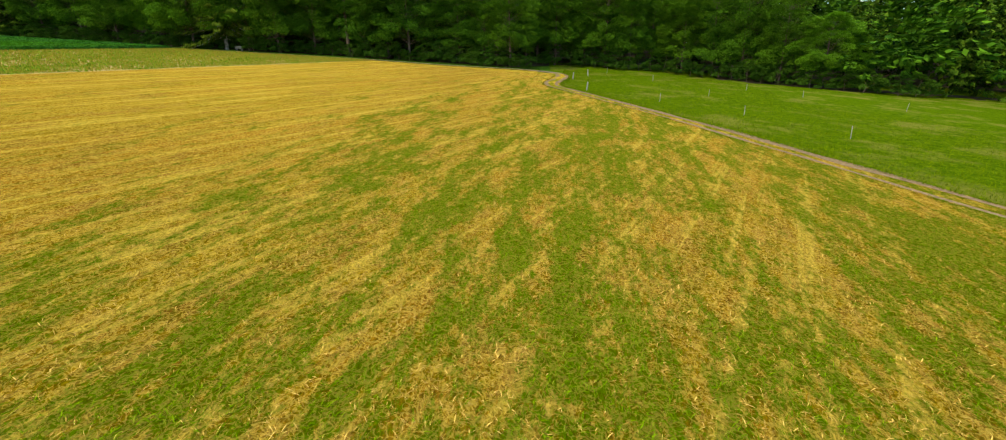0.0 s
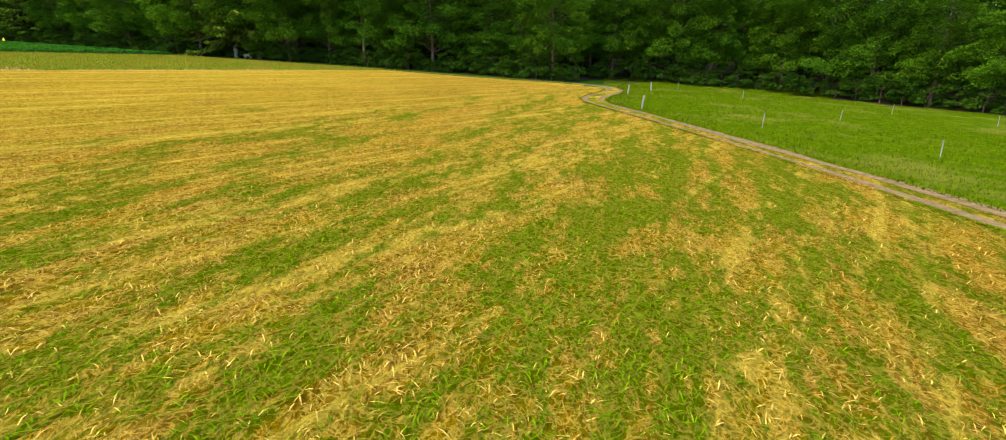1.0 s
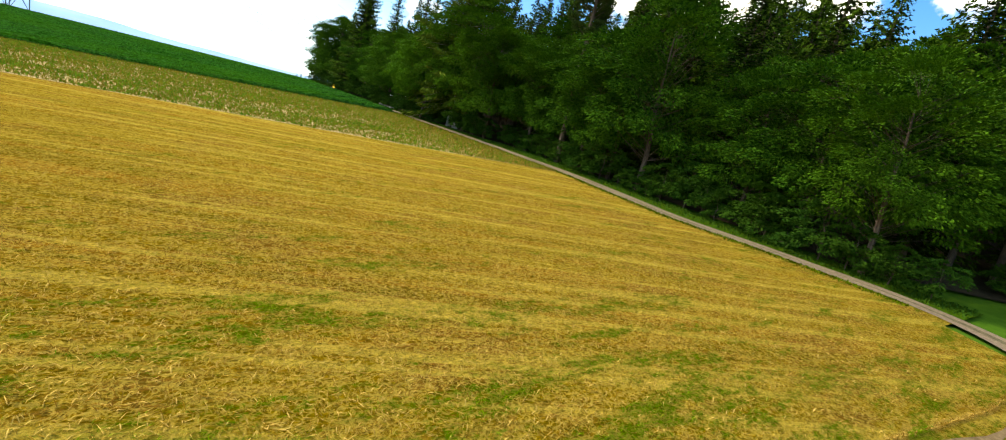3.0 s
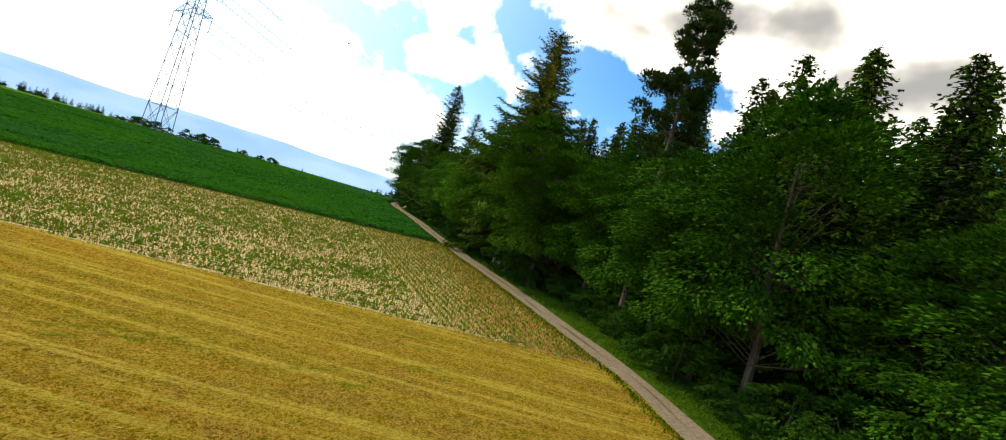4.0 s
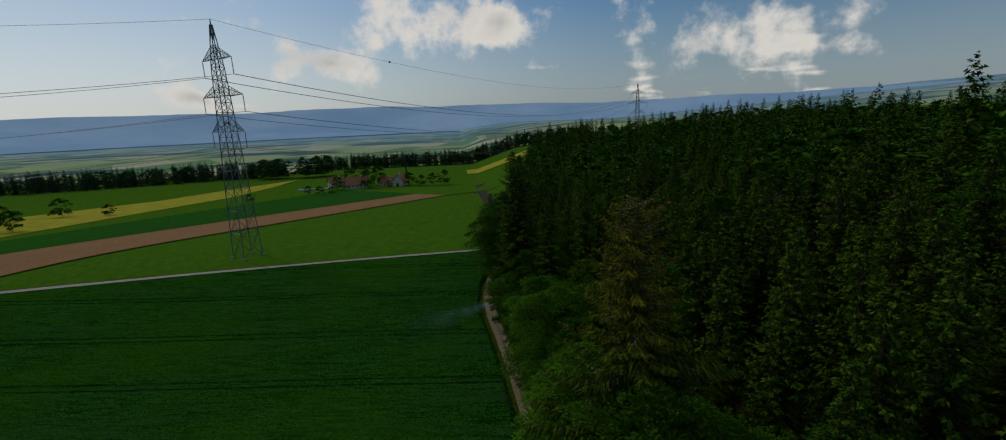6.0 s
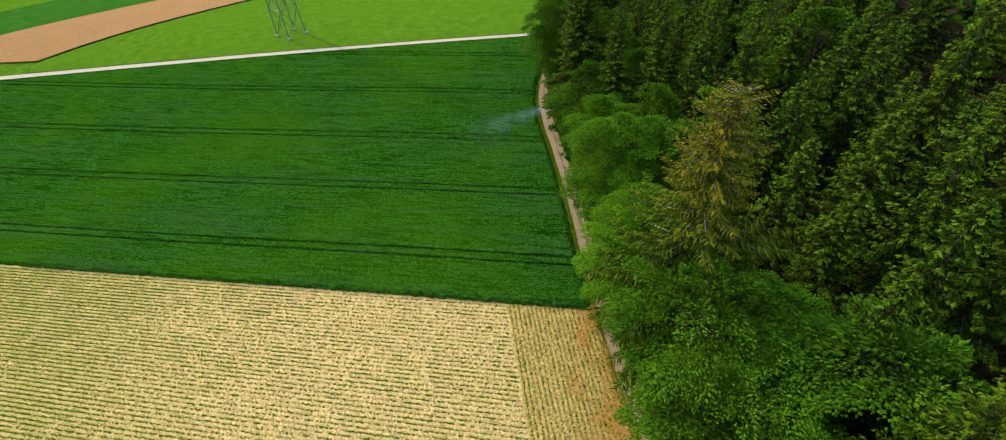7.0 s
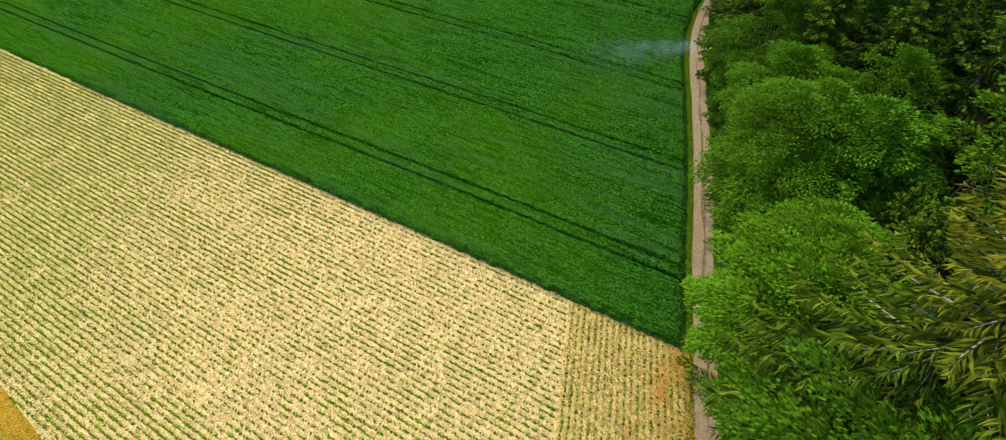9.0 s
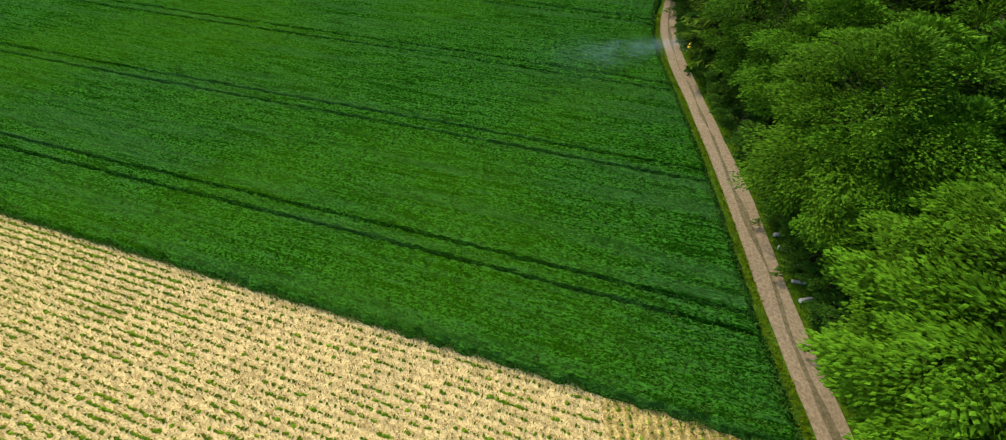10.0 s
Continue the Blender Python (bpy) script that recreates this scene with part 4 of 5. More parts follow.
SLIM = [Kind("young_spruce", "slim dark green spruce with dense boughs", "tree", *conifer(s, 20, 4.2, 0.9, 12.0, 0.32), M["bark"], [M["spruce"], M["lit_shoots"]]) for s in (31, 32)]
BRONZE = Kind("old_spruce", "old spruce with bronze cone-laden top and bare grey boughs", "tree", *conifer(41, 35, 8.4, 3.0, 13.0, 0.25, 0.8, 0.16, 0.52, 0.40, limb=0.018), M["grey_bark"], M["bronze"], "bronze and olive needles")
PINE = Kind("pine_tree", "tall pine with rounded dark tufted crown", "tree", *pine(51, 31), M["bark"], M["pine"])
SHRUB = [Kind("hazel_shrub", "dense green hazel shrub at the wood edge", "shrub", *broadleaf(s, 3.6, 1.9, 0.1, 24, 110, 0.24), M["bark"], M["shrub"]) for s in (61, 62, 63)]
BUSH = [Kind("far_tree", "rounded broad-leaved tree on the far slope", "tree", *broadleaf(s, 12, 5.0, 0.8, 30, 40, 1.1), M["bark"], M["beech"]) for s in (71, 72)]
LOW_SPRUCES = [conifer(s, 28, 4.3, 6.0, 3.2, 1.0, 0.7, 0.75, 0.70, 0.3, 0.3)[1] for s in (81, 83, 84)]
BELT_SPRUCE = [conifer(s, 24, 4.2, 0.6, 3.2, 1.1, 0.6, 1.3, 0.7, 0.3, 0.0)[1][:2] for s in (85, 86)]
BELT_BEECH = [broadleaf(s, 19, 6.0, 0.4, 34, 22, 1.7)[1] for s in (87, 88)]
MID_BEECH = [Kind("beech_tree", "leafy green beech standing inside the wood", "tree", *broadleaf(s, 22, 5.4, 6, 60, 170, 0.40), M["bark"], M["beech"]) for s in (4, 5)]
MID_SPRUCE = [Kind("spruce_tree", "dark green spruce standing inside the wood", "tree", *conifer(s, 29, 4.4, 5.0, 9.0, 0.42, 0.6, 0.32, 0.66), M["bark"], [M["spruce"], M["lit_shoots"]]) for s in (24, 25)]
LOW_BEECH = broadleaf(82, 21, 5.2, 6.0, 24, 17, 1.7)[1]


def wood_edge(y):
    """Where the first row of trunks stands."""
    if y > -22:
        return track_x(min(y, 60)) + (4.6 if y < 30 else 4.2)
    if y > -76:
        return 11.8
    return 23.0 if y > -104 else max(7.0, 23 - 16 * (-104 - y) / 40)


def plant_wood():
    rnd = random.Random(77)
    # trees that stand out by their place and height
    BRONZE.plant(6.5, -7.2, 0.4, 1.0, 1.03)
    PINE.plant(9.9, -35.0, 1.1, 1.0, 1.06)
    named = [(6.5, -7.2)]
    # tall spruces that stand over the wood edge: place, width, height
    for x, y, s, tall in ((2.2, 43.6, 1.2, 0.95), (3.9, 46.8, 1.15, 0.95), (6.8, 33.5, 0.9, 1.0), (5.2, 53.5, 0.9, 1.0), (15, -42.6, 1.0, 0.93), (15.6, -48, 1.0, 0.9), (16.5, -37, 0.95, 0.95), (15.5, -54, 0.95, 0.9), (10.4, -1.5, 0.75, 0.85), (10.8, 5.5, 0.75, 0.85)):
        SPRUCE[rnd.randrange(3)].plant(x, y, rnd.uniform(0, 6.3), s, tall, "wood edge trees")
        named.append((x, y))
    for x, y, s, k in ((3.4, -1.6, 1.08, 0), (5.9, 6.5, 0.95, 1), (5.8, 13.6, 0.92, 0), (6.2, 20.8, 1.02, 1), (4.4, 28.0, 0.95, 0), (11.5, -18.0, 1.1, 0), (9.0, 17.5, 1.1, 1)):
        MAPLE[k].plant(x, y, rnd.uniform(0, 6.3), s, 1.0, "wood edge trees")
        named.append((x, y))
    for x, y, s, k in ((1.6, 61.5, 1.0, 0), (2.6, 68.5, 1.05, 1), (4.6, 76.0, 1.05, 2), (3.2, 37.0, 0.82, 1), (10.4, -26.5, 0.85, 2), (10.6, -38.6, 0.9, 1), (11.4, -43.5, 0.85, 0)):
        BEECH[k].plant(x, y, rnd.uniform(0, 6.3), s, 1.0, "wood edge trees")
        named.append((x, y))
    far = []
    for row in range(34):
        y = -235.0
        while y < 330:
            gap = 5.4 if row == 0 else 7.0 if row < 6 else 8.8 if row < 14 else 11.5
            y += gap * rnd.uniform(0.8, 1.25)
            x = wood_edge(min(y, 80)) + (max(0, y - 85) * 0.22) + row * (6.4 if row < 6 else 7.6) - (0 if row < 6 else 7.2) + rnd.uniform(-1.7, 1.7) * (1 if row == 0 else 1.9)
            if any((x - a) ** 2 + (y - b) ** 2 < 13 for a, b in named):
                continue
            if (row < 5 and -135 < y < 95) or (row < 9 and -45 < y < 75):
                q = rnd.random()
                conif = 0.10 if row == 0 else 0.55 if row == 1 else 0.84
                if -62 < y < -14 and 0 < row < 4:
                    conif = 0.95
                if -8 > y > -76 and row == 0:
                    conif = 0.0
                if y > 30 and row < 2:
                    conif = 0.6
                if q < conif:
                    kind = SPRUCE[rnd.randrange(3)] if q < conif * 0.7 else SLIM[rnd.randrange(2)]
                    if row > 1:
                        kind = MID_SPRUCE[rnd.randrange(2)]
                    s = rnd.uniform(0.78, 1.0) if row > 0 else rnd.uniform(0.6, 0.8)
                else:
                    kind = BEECH[rnd.randrange(3)] if q < 0.85 else MAPLE[rnd.randrange(2)]
                    if row > 1:
                        kind = MID_BEECH[rnd.randrange(2)]
                    s = rnd.uniform(0.82, 1.1) if row < 2 else rnd.uniform(0.9, 1.1)
                if y < -60:
                    s *= 0.94
                elif y > 40:
                    s *= 0.88
                elif -38 < y < -12 and row > 0:
                    s *= 1.08
                kind.plant(x, y, rnd.uniform(0, 6.3), s, rnd.uniform(0.9, 1.1), "wood edge trees" if row < 2 else "wood trees")
            elif x < 260:
                far.append((x, y, rnd.random(), rnd.uniform(0.70, 1.22) * (1.0 if y < 60 else 0.62 if x < 35 else 0.88), rnd.uniform(0, 6.3)))
    vs, fs, mi, n = [], [], [], 0
    for x, y, q, s, a in far:
        lv, lf = LOW_SPRUCES[int(q * 97) % 3][:2] if q < 0.42 else LOW_BEECH
        c, si = math.cos(a), math.sin(a)
        w = np.stack([(lv[:, 0] * c - lv[:, 1] * si) * s + x, (lv[:, 0] * si + lv[:, 1] * c) * s + y, lv[:, 2] * s + ground(x, y) - (4.0 if y < -40 else 0)], 1)
        vs.append(w)
        fs.append(lf + n)
        mi.append(LOW_SPRUCES[int(q * 97) % 3][2] * 2 if q < 0.42 else np.ones(len(lf), int))
        n += len(w)
    v, f = np.concatenate(vs), np.concatenate(fs)
    me = bpy.data.meshes.new("far_wood")
    me.vertices.add(len(v))
    me.vertices.foreach_set("co", v.ravel())
    me.loops.add(f.size)
    me.loops.foreach_set("vertex_index", f.ravel())
    me.polygons.add(len(f))
    me.polygons.foreach_set("loop_start", np.arange(len(f)) * 3)
    me.materials.append(M["spruce"])
    me.materials.append(M["beech"])
    me.materials.append(M["lit_shoots"])
    me.polygons.foreach_set("material_index", np.concatenate(mi).astype(np.int32))
    me.update(calc_edges=True)
    me.validate()
    tagged(new("far_wood", me), "dense mixed wood of spruce and beech climbing the slope", "wood", kind="stuff")
    # shrubs along the verge
    y = -82.0
    while y < 70:
        y += rnd.uniform(1.6, 2.7)
        x = wood_edge(y) - (2.3 if y < -22 else 1.5) + rnd.uniform(-0.6, 0.5)
        if -14.5 < y < -6.5:
            x += 2.2
        SHRUB[rnd.randrange(3)].plant(x, y, rnd.uniform(0, 6.3), rnd.uniform(0.7, 1.25), rnd.uniform(0.8, 1.2), "wood edge shrubs")
    for k in range(26):
        y = -84 - k * 2.6
        SHRUB[rnd.randrange(3)].plant(wood_edge(y) - 2.2 + rnd.uniform(-0.8, 0.5), y, rnd.uniform(0, 6.3), rnd.uniform(0.8, 1.3), 1.0, "wood edge shrubs")


plant_wood()


# ---------------------------------------------------------------- pylons and lines
PYLON, HEIGHT = (-75.5, 104.0), 69.5
ARM = Vector((0.80, -0.59, 0)).normalized()
ARMS = [(59.2, 7.6), (48.8, 10.4), (38.6, 8.6)]


def lattice_pylon(base, turn, label):
    root = new("lattice_pylon")
    root.matrix_basis = Matrix.LocRotScale((base[0], base[1], base[2]), Euler((0, 0, turn)), None)
    tagged(root, label, "pylon", "power line pylons")

    def half(z):
        return float(np.interp(z, [0, 24, 37, 57, HEIGHT - 1], [3.0, 2.3, 1.85, 1.2, 0.25]))
    # four legs
    for sx, sy in ((-1, -1), (1, -1), (1, 1), (-1, 1)):
        v, f = [], []
        zs = [-0.3, 12, 24, 37, 47, 57, HEIGHT - 1]
        pipe(v, f, [(sx * half(a), sy * half(a), a) for a in zs], 0.17, 4)
        part("leg", mesh_of("leg", v, f, M["steel"]), root)
    # bracing, storey by storey
    zs = [0, 8, 15, 21.5, 27, 32, 37, 41, 44.2, 47, 50, 53.6, 57, 60, 63, HEIGHT - 1]
    for a, b in zip(zs, zs[1:]):
        ha, hb = half(a), half(b)
        q = [(-1, -1), (1, -1), (1, 1), (-1, 1)]
        for k in range(4):
            (x0, y0), (x1, y1) = q[k], q[(k + 1) % 4]
            for p0, p1 in (((x0 * ha, y0 * ha, a), (x1 * hb, y1 * hb, b)), ((x1 * ha, y1 * ha, a), (x0 * hb, y0 * hb, b)), ((x0 * hb, y0 * hb, b), (x1 * hb, y1 * hb, b))):
                v, f = [], []
                tube(v, f, p0, p1, 0.078, 0.078, 3)
                part("brace", mesh_of("brace", v, f, M["steel"]), root)
    for z, reach in ARMS:
        for s in (-1, 1):
            v, f = [], []
            h = half(z)
            tip = (s * reach, 0, z)
            for y in (-h, h):
                tube(v, f, (s * h, y, z), tip, 0.11, 0.08, 4)
                tube(v, f, (s * half(z + 3), y * 0.9, z + 3.0), tip, 0.10, 0.08, 4)
                for k in range(1, 5):
                    u = k / 5
                    a = Vector((s * h, y, z)).lerp(Vector(tip), u)
                    b = Vector((s * h, y * 0.9, z + 3)).lerp(Vector(tip), u)
                    c = Vector((s * h, y * 0.9, z + 3)).lerp(Vector(tip), u - 0.2)
                    tube(v, f, a, b, 0.05, 0.05, 3)
                    tube(v, f, a, c, 0.05, 0.05, 3)
            for k in range(5):
                u = k / 5
                tube(v, f, Vector((s * h, -h, z)).lerp(Vector(tip), u), Vector((s * h, h, z)).lerp(Vector(tip), u + 0.19), 0.05, 0.05, 3)
            arm = part("crossarm", mesh_of("crossarm", v, f, M["steel"]), root)
            v, f = [], []
            tube(v, f, (tip[0], 0, z), (tip[0], 0, z - 4.6), 0.09, 0.09, 6)
            for k in range(11):
                zz = z - 0.5 - k * 0.36
                tube(v, f, (tip[0], 0, zz), (tip[0], 0, zz - 0.13), 0.10, 0.20, 8)
            part("insulator", mesh_of("insulator", v, f, M["glass"]), arm, "brown ribbed insulator string")
    v, f = [], []
    tube(v, f, (0, 0, HEIGHT - 1.4), (0, 0, HEIGHT + 0.6), 0.22, 0.12, 6)
    part("peak", mesh_of("peak", v, f, M["steel"]), root)
    for sx, sy in ((-1, -1), (1, -1), (1, 1), (-1, 1)):
        v, f = [], []
        box(v, f, (sx * 3.0, sy * 3.0, 0.05), (1.0, 1.0, 0.9))
        part("footing", mesh_of("footing", v, f, M["stone"]), root)
    return root


TURN = math.atan2(ARM.y, ARM.x)
pz = ground(*PYLON)
near_pylon = lattice_pylon((PYLON[0], PYLON[1], pz), TURN, "tall grey steel lattice pylon standing in a field")
FARP = (186.0, 452.0)
far_z = 74.5 - HEIGHT
copy_thing(near_pylon, Matrix.LocRotScale((FARP[0], FARP[1], far_z), Euler((0, 0, TURN)), None))["label"] = "distant steel lattice pylon rising behind the wood"


def cable(name, a, b, sag, radius, label):
    pts = []
    for k in range(41):
        u = k / 40
        p = Vector(a).lerp(Vector(b), u)
        pts.append((p.x, p.y, p.z - 4 * sag * u * (1 - u)))
    v, f = [], []
    pipe(v, f, pts, radius, 4)
    return tagged(new(name, mesh_of(name, v, f, M["wire"], True)), label, "power cable", "power line cables")


BEHIND = Vector((-300.0, 30.0, 0))
for z, reach in ARMS:
    for s in (-1, 1):
        for twin in (-0.3, 0.3):
            a = Vector((*PYLON, pz + z - 4.7)) + ARM * (s * reach + twin)
            b = Vector((*FARP, far_z + z - 4.7)) + ARM * (s * reach + twin)
            cable("power_cable", a, b, 15.0, 0.05, "thin sagging power cable between two pylons")
            c = Vector((BEHIND.x, BEHIND.y, 2 + z - 4.7)) + Vector((0.05, -1.0, 0)) * (s * reach + twin)
            cable("power_cable", a, c, 6.5, 0.05, "thin sagging power cable leading across the fields")
top = Vector((*PYLON, pz + HEIGHT + 0.5))
cable("earth_wire", top, Vector((*FARP, far_z + HEIGHT + 0.5)), 12.0, 0.045, "thin earth wire along the pylon tops")
cable("earth_wire", top, Vector((BEHIND.x, BEHIND.y, 2 + HEIGHT)), 5.0, 0.045, "thin earth wire along the pylon tops")
for end, sag, u in ((Vector((*FARP, far_z + HEIGHT + 0.5)), 12.0, 0.16), (Vector((BEHIND.x, BEHIND.y, 2 + HEIGHT)), 5.0, 0.26)):
    bm = bmesh.new()
    bmesh.ops.create_icosphere(bm, subdivisions=2, radius=0.45)
    me = bpy.data.meshes.new("marker_ball")
    bm.to_mesh(me)
    me.materials.append(M["ball"])
    p = top.lerp(end, u)
    ob = tagged(new("marker_ball", me), "dark red warning ball on the earth wire", "marker ball", "warning balls")
    ob.location = (p.x, p.y, p.z - 4 * sag * u * (1 - u))


# ---------------------------------------------------------------- farm and trees on the far slope
def farmhouse(x, y, turn, w, d, h, roof, label):
    root = new("farmhouse")
    root.matrix_basis = pose(x, y, ground(x, y) + 0.2, 0, 0, turn)
    tagged(root, label, "house", "farm buildings")
    v, f = [], []
    box(v, f, (0, 0, h / 2), (w, d, h))
    n = len(v)
    v += [Vector((-w / 2, -d / 2, h)), Vector((-w / 2, d / 2, h)), Vector((-w / 2, 0, h + roof * 0.93)), Vector((w / 2, -d / 2, h)), Vector((w / 2, d / 2, h)), Vector((w / 2, 0, h + roof * 0.93))]
    f += [(n, n + 2, n + 1), (n + 3, n + 4, n + 5)]
    part("wall", mesh_of("wall", v, f, M["render"]), root)
    v, f = [], []
    for s in (-1, 1):
        a = math.atan2(roof, d / 2)
        ln = math.hypot(roof, d / 2) + 1.0
        box(v, f, (0, s * (d / 4 + 0.35), h + roof / 2 - 0.15), (w + 1.6, ln, 0.3), Euler((-s * a, 0, 0)).to_matrix())
    rf = part("roof", mesh_of("roof", v, f, M["tile"]), root, "red tiled gable roof")
    v, f = [], []
    box(v, f, (w * 0.2, d * 0.12, h + roof + 0.2), (0.9, 0.9, 2.2))
    part("chimney", mesh_of("chimney", v, f, M["render"]), rf)
    for k in range(int(w / 3.2)):
        for s in (-1, 1):
            v, f = [], []
            box(v, f, (-w / 2 + 2 + k * 3.2, s * d / 2, h * 0.55), (1.1, 0.12, 1.4))
            part("window", mesh_of("window", v, f, M["pane"]), root)
    v, f = [], []
    box(v, f, (-w / 2, 0, 1.3), (0.12, 2.4, 2.6))
    part("door", mesh_of("door", v, f, M["bark"]), root)


farmhouse(-93.6, 352.7, 12, 17, 11, 3.6, 5.6, "large farmhouse with a red tiled roof")
farmhouse(-70.4, 359, -20, 10, 8, 3.4, 4.2, "small farm building with a red tiled roof")
farmhouse(-58.3, 354.8, 70, 10, 9, 4.5, 5.0, "house with a steep red gable roof")
farmhouse(-115.0, 371.9, 30, 13, 9, 4.0, 4.0, "farm shed with a weathered red roof")
rnd = random.Random(9)
for k in range(7):
    v, f = [], []
    for q in range(3):
        box(v, f, (rnd.uniform(-1.5, 1.5), rnd.uniform(-1, 1), rnd.uniform(0.3, 0.8)), (rnd.uniform(1.5, 4), rnd.uniform(1, 2.4), rnd.uniform(0.6, 1.8)), Euler((0, 0, rnd.uniform(0, 3))).to_matrix())
    x, y = -141.0 + k * 3.6 + rnd.uniform(-1, 1), 356.9 + rnd.uniform(-5, 5)
    ob = tagged(new("rubble_heap", mesh_of("rubble_heap", v, f, M["rubble"])), "pale heap of building rubble beside the farm", "rubble", "rubble heaps")
    ob.location = (x, y, ground(x, y) + 0.2)
for x, y, s in ((-108.3, 346.4, .5), (-83.9, 346.4, .6), (-78.8, 363.5, .75), (-100.6, 367.7, .7), (-49.8, 349.7, .5), (-40.0, 346.4, .45), (-30.2, 344.6, .45), (-20.6, 343.5, .5), (-66.9, 342.4, .35), (-112.5, 311.5, .35), (-104.5, 316.6, .3), (-124.3, 321.7, .3),
                (-151.5, 285.3, .3), (-222.3, 194.3, .55), (-228.5, 187.3, .5), (-239.1, 195.8, .6), (-259.8, 230.2, .55), (-245, 252.5, .5), (-265.5, 215.7, .5), (-273.2, 201.5, .5), (-215.7, 248.1, .35)):
    BUSH[rnd.randrange(2)].plant(x, y, rnd.uniform(0, 6), s * 1.7, rnd.uniform(0.9, 1.3), "trees round the farm")
for x, y in ((-53.4, 362.3), (-90.8, 371.9), (-104.3, 361.1), (29.7, 295), (33.5, 285.8)):
    SLIM[rnd.randrange(2)].plant(x, y, rnd.uniform(0, 6), 0.75, 1.1, "trees round the farm")


def belts():
    """Far belts of trees, joined."""
    vs, fs, n = [], [], 0
    mi = []

    def put(x, y, conif, s):
        nonlocal n
        lv, lf = (BELT_SPRUCE if conif else BELT_BEECH)[rnd.randrange(2)]
        x, y, s = -8 + (x + 8) * 1.3, -44 + (y + 44) * 1.3, s * 1.1
        a = rnd.uniform(0, 6.3)
        c, si = math.cos(a), math.sin(a)
        vs.append(np.stack([(lv[:, 0] * c - lv[:, 1] * si) * s + x, (lv[:, 0] * si + lv[:, 1] * c) * s + y, (lv[:, 2] - 0.8) * s + ground(x, y)], 1))
        fs.append(lf + n)
        mi.extend([0 if conif else 1] * len(lf))
        n += len(lv)
    for k in range(300):                     # behind the farm
        x = -150 + k * 0.95 + rnd.uniform(-4, 4)
        put(x, 470 - 0.12 * x + rnd.uniform(-14, 14), rnd.random() < 0.6, rnd.uniform(0.6, 0.95))
    for k in range(340):                      # the dark wood to the west
        x = -175 - k * 0.82 + rnd.uniform(-6, 6)
        put(x, 400 + (x + 210) * 0.35 + rnd.uniform(-20, 20), rnd.random() < 0.7, rnd.uniform(0.6, 0.9))
    for k in range(22):
        put(-150 + rnd.uniform(-30, 30), 372 + rnd.uniform(-10, 10), False, rnd.uniform(0.9, 1.2))
    v, f = np.concatenate(vs), np.concatenate(fs)
    me = bpy.data.meshes.new("tree_belt")
    me.from_pydata(v.tolist(), [], f.tolist())
    me.materials.append(M["belt_dark"])
    me.materials.append(M["belt_light"])
    me.polygons.foreach_set("material_index", mi)
    tagged(new("tree_belt", me), "dark belt of trees along the far slope", "trees", kind="stuff")


belts()


# ---------------------------------------------------------------- small things beside the track
def bench(x, y, turn):
    root = new("park_bench")
    root.matrix_basis = pose(x, y, ground(x, y), 0, 0, turn)
    tagged(root, "weathered wooden bench with slatted back facing the field", "bench")
    for k in range(3):
        v, f = [], []
        box(v, f, (0, -0.17 + k * 0.17, 0.45), (1.9, 0.145, 0.05))
        part("seat_slat", mesh_of("seat_slat", v, f, M["wood"]), root)
    for k in range(2):
        v, f = [], []
        box(v, f, (0, 0.28 + 0.03 * k, 0.66 + 0.2 * k), (1.9, 0.045, 0.16), Euler((-0.16, 0, 0)).to_matrix())
        part("back_slat", mesh_of("back_slat", v, f, M["wood"]), root)
    for s in (-0.7, 0.7):
        v, f = [], []
        box(v, f, (s, 0, 0.21), (0.09, 0.46, 0.42))
        part("leg", mesh_of("leg", v, f, M["stone"]), root)
        v, f = [], []
        tube(v, f, (s, 0.22, 0.2), (s, 0.36, 0.98), 0.045, 0.04, 4)
        part("back_support", mesh_of("back_support", v, f, M["wood"]), root)


bench(6.1, -10.6, 83)


def fence_post(x, y, height=1.15, lean=(0, 0), label="weathered grey wooden fence post in the grass", r=0.095):
    v, f = [], []
    tube(v, f, (0, 0, -0.4), (0, 0, height * 0.95), r, r * 0.9, 7)
    tube(v, f, (0, 0, height * 0.95), (0, 0, height), r * 0.9, r * 0.5, 7)
    root = tagged(new("fence_post"), label, "fence post", "pasture fence posts")
    root.matrix_basis = pose(x, y, ground(x, y), lean[0], lean[1], 0)
    part("stake", mesh_of("stake", v, f, M["wood"]), root)
    v, f = [], []
    tube(v, f, (r * 0.95, 0, height * 0.8), (r + 0.07, 0, height * 0.8), 0.03, 0.02, 5)
    part("insulator", mesh_of("insulator", v, f, M["ball"]), root, "small dark wire insulator")


POSTS = [(-25.1, -87.8, 1.2), (-31.5, -96.8, 1.05), (-38.8, -104.6, 1.05), (-8.3, -85.4, 1.2), (2.6, -88.0, 1.2), (12.0, -92.0, 1.2), (-6.8, -114.3, 1.1),
         (-12.6, -120.9, 1.1), (0.5, -100.0, 1.1), (-21.0, -105.0, 1.0), (-48.5, -110.5, 1.1), (-60.0, -117.0, 1.1), (-22.0, -130.0, 1.1)]
for x, y, h in POSTS:
    stout = y > -89
    fence_post(x, y, h, (rnd.uniform(-5, 5), rnd.uniform(-6, 6)), "weathered grey wooden fence post in the grass" if stout else "thin pale electric fence stake in the pasture", 0.095 if stout else 0.03)


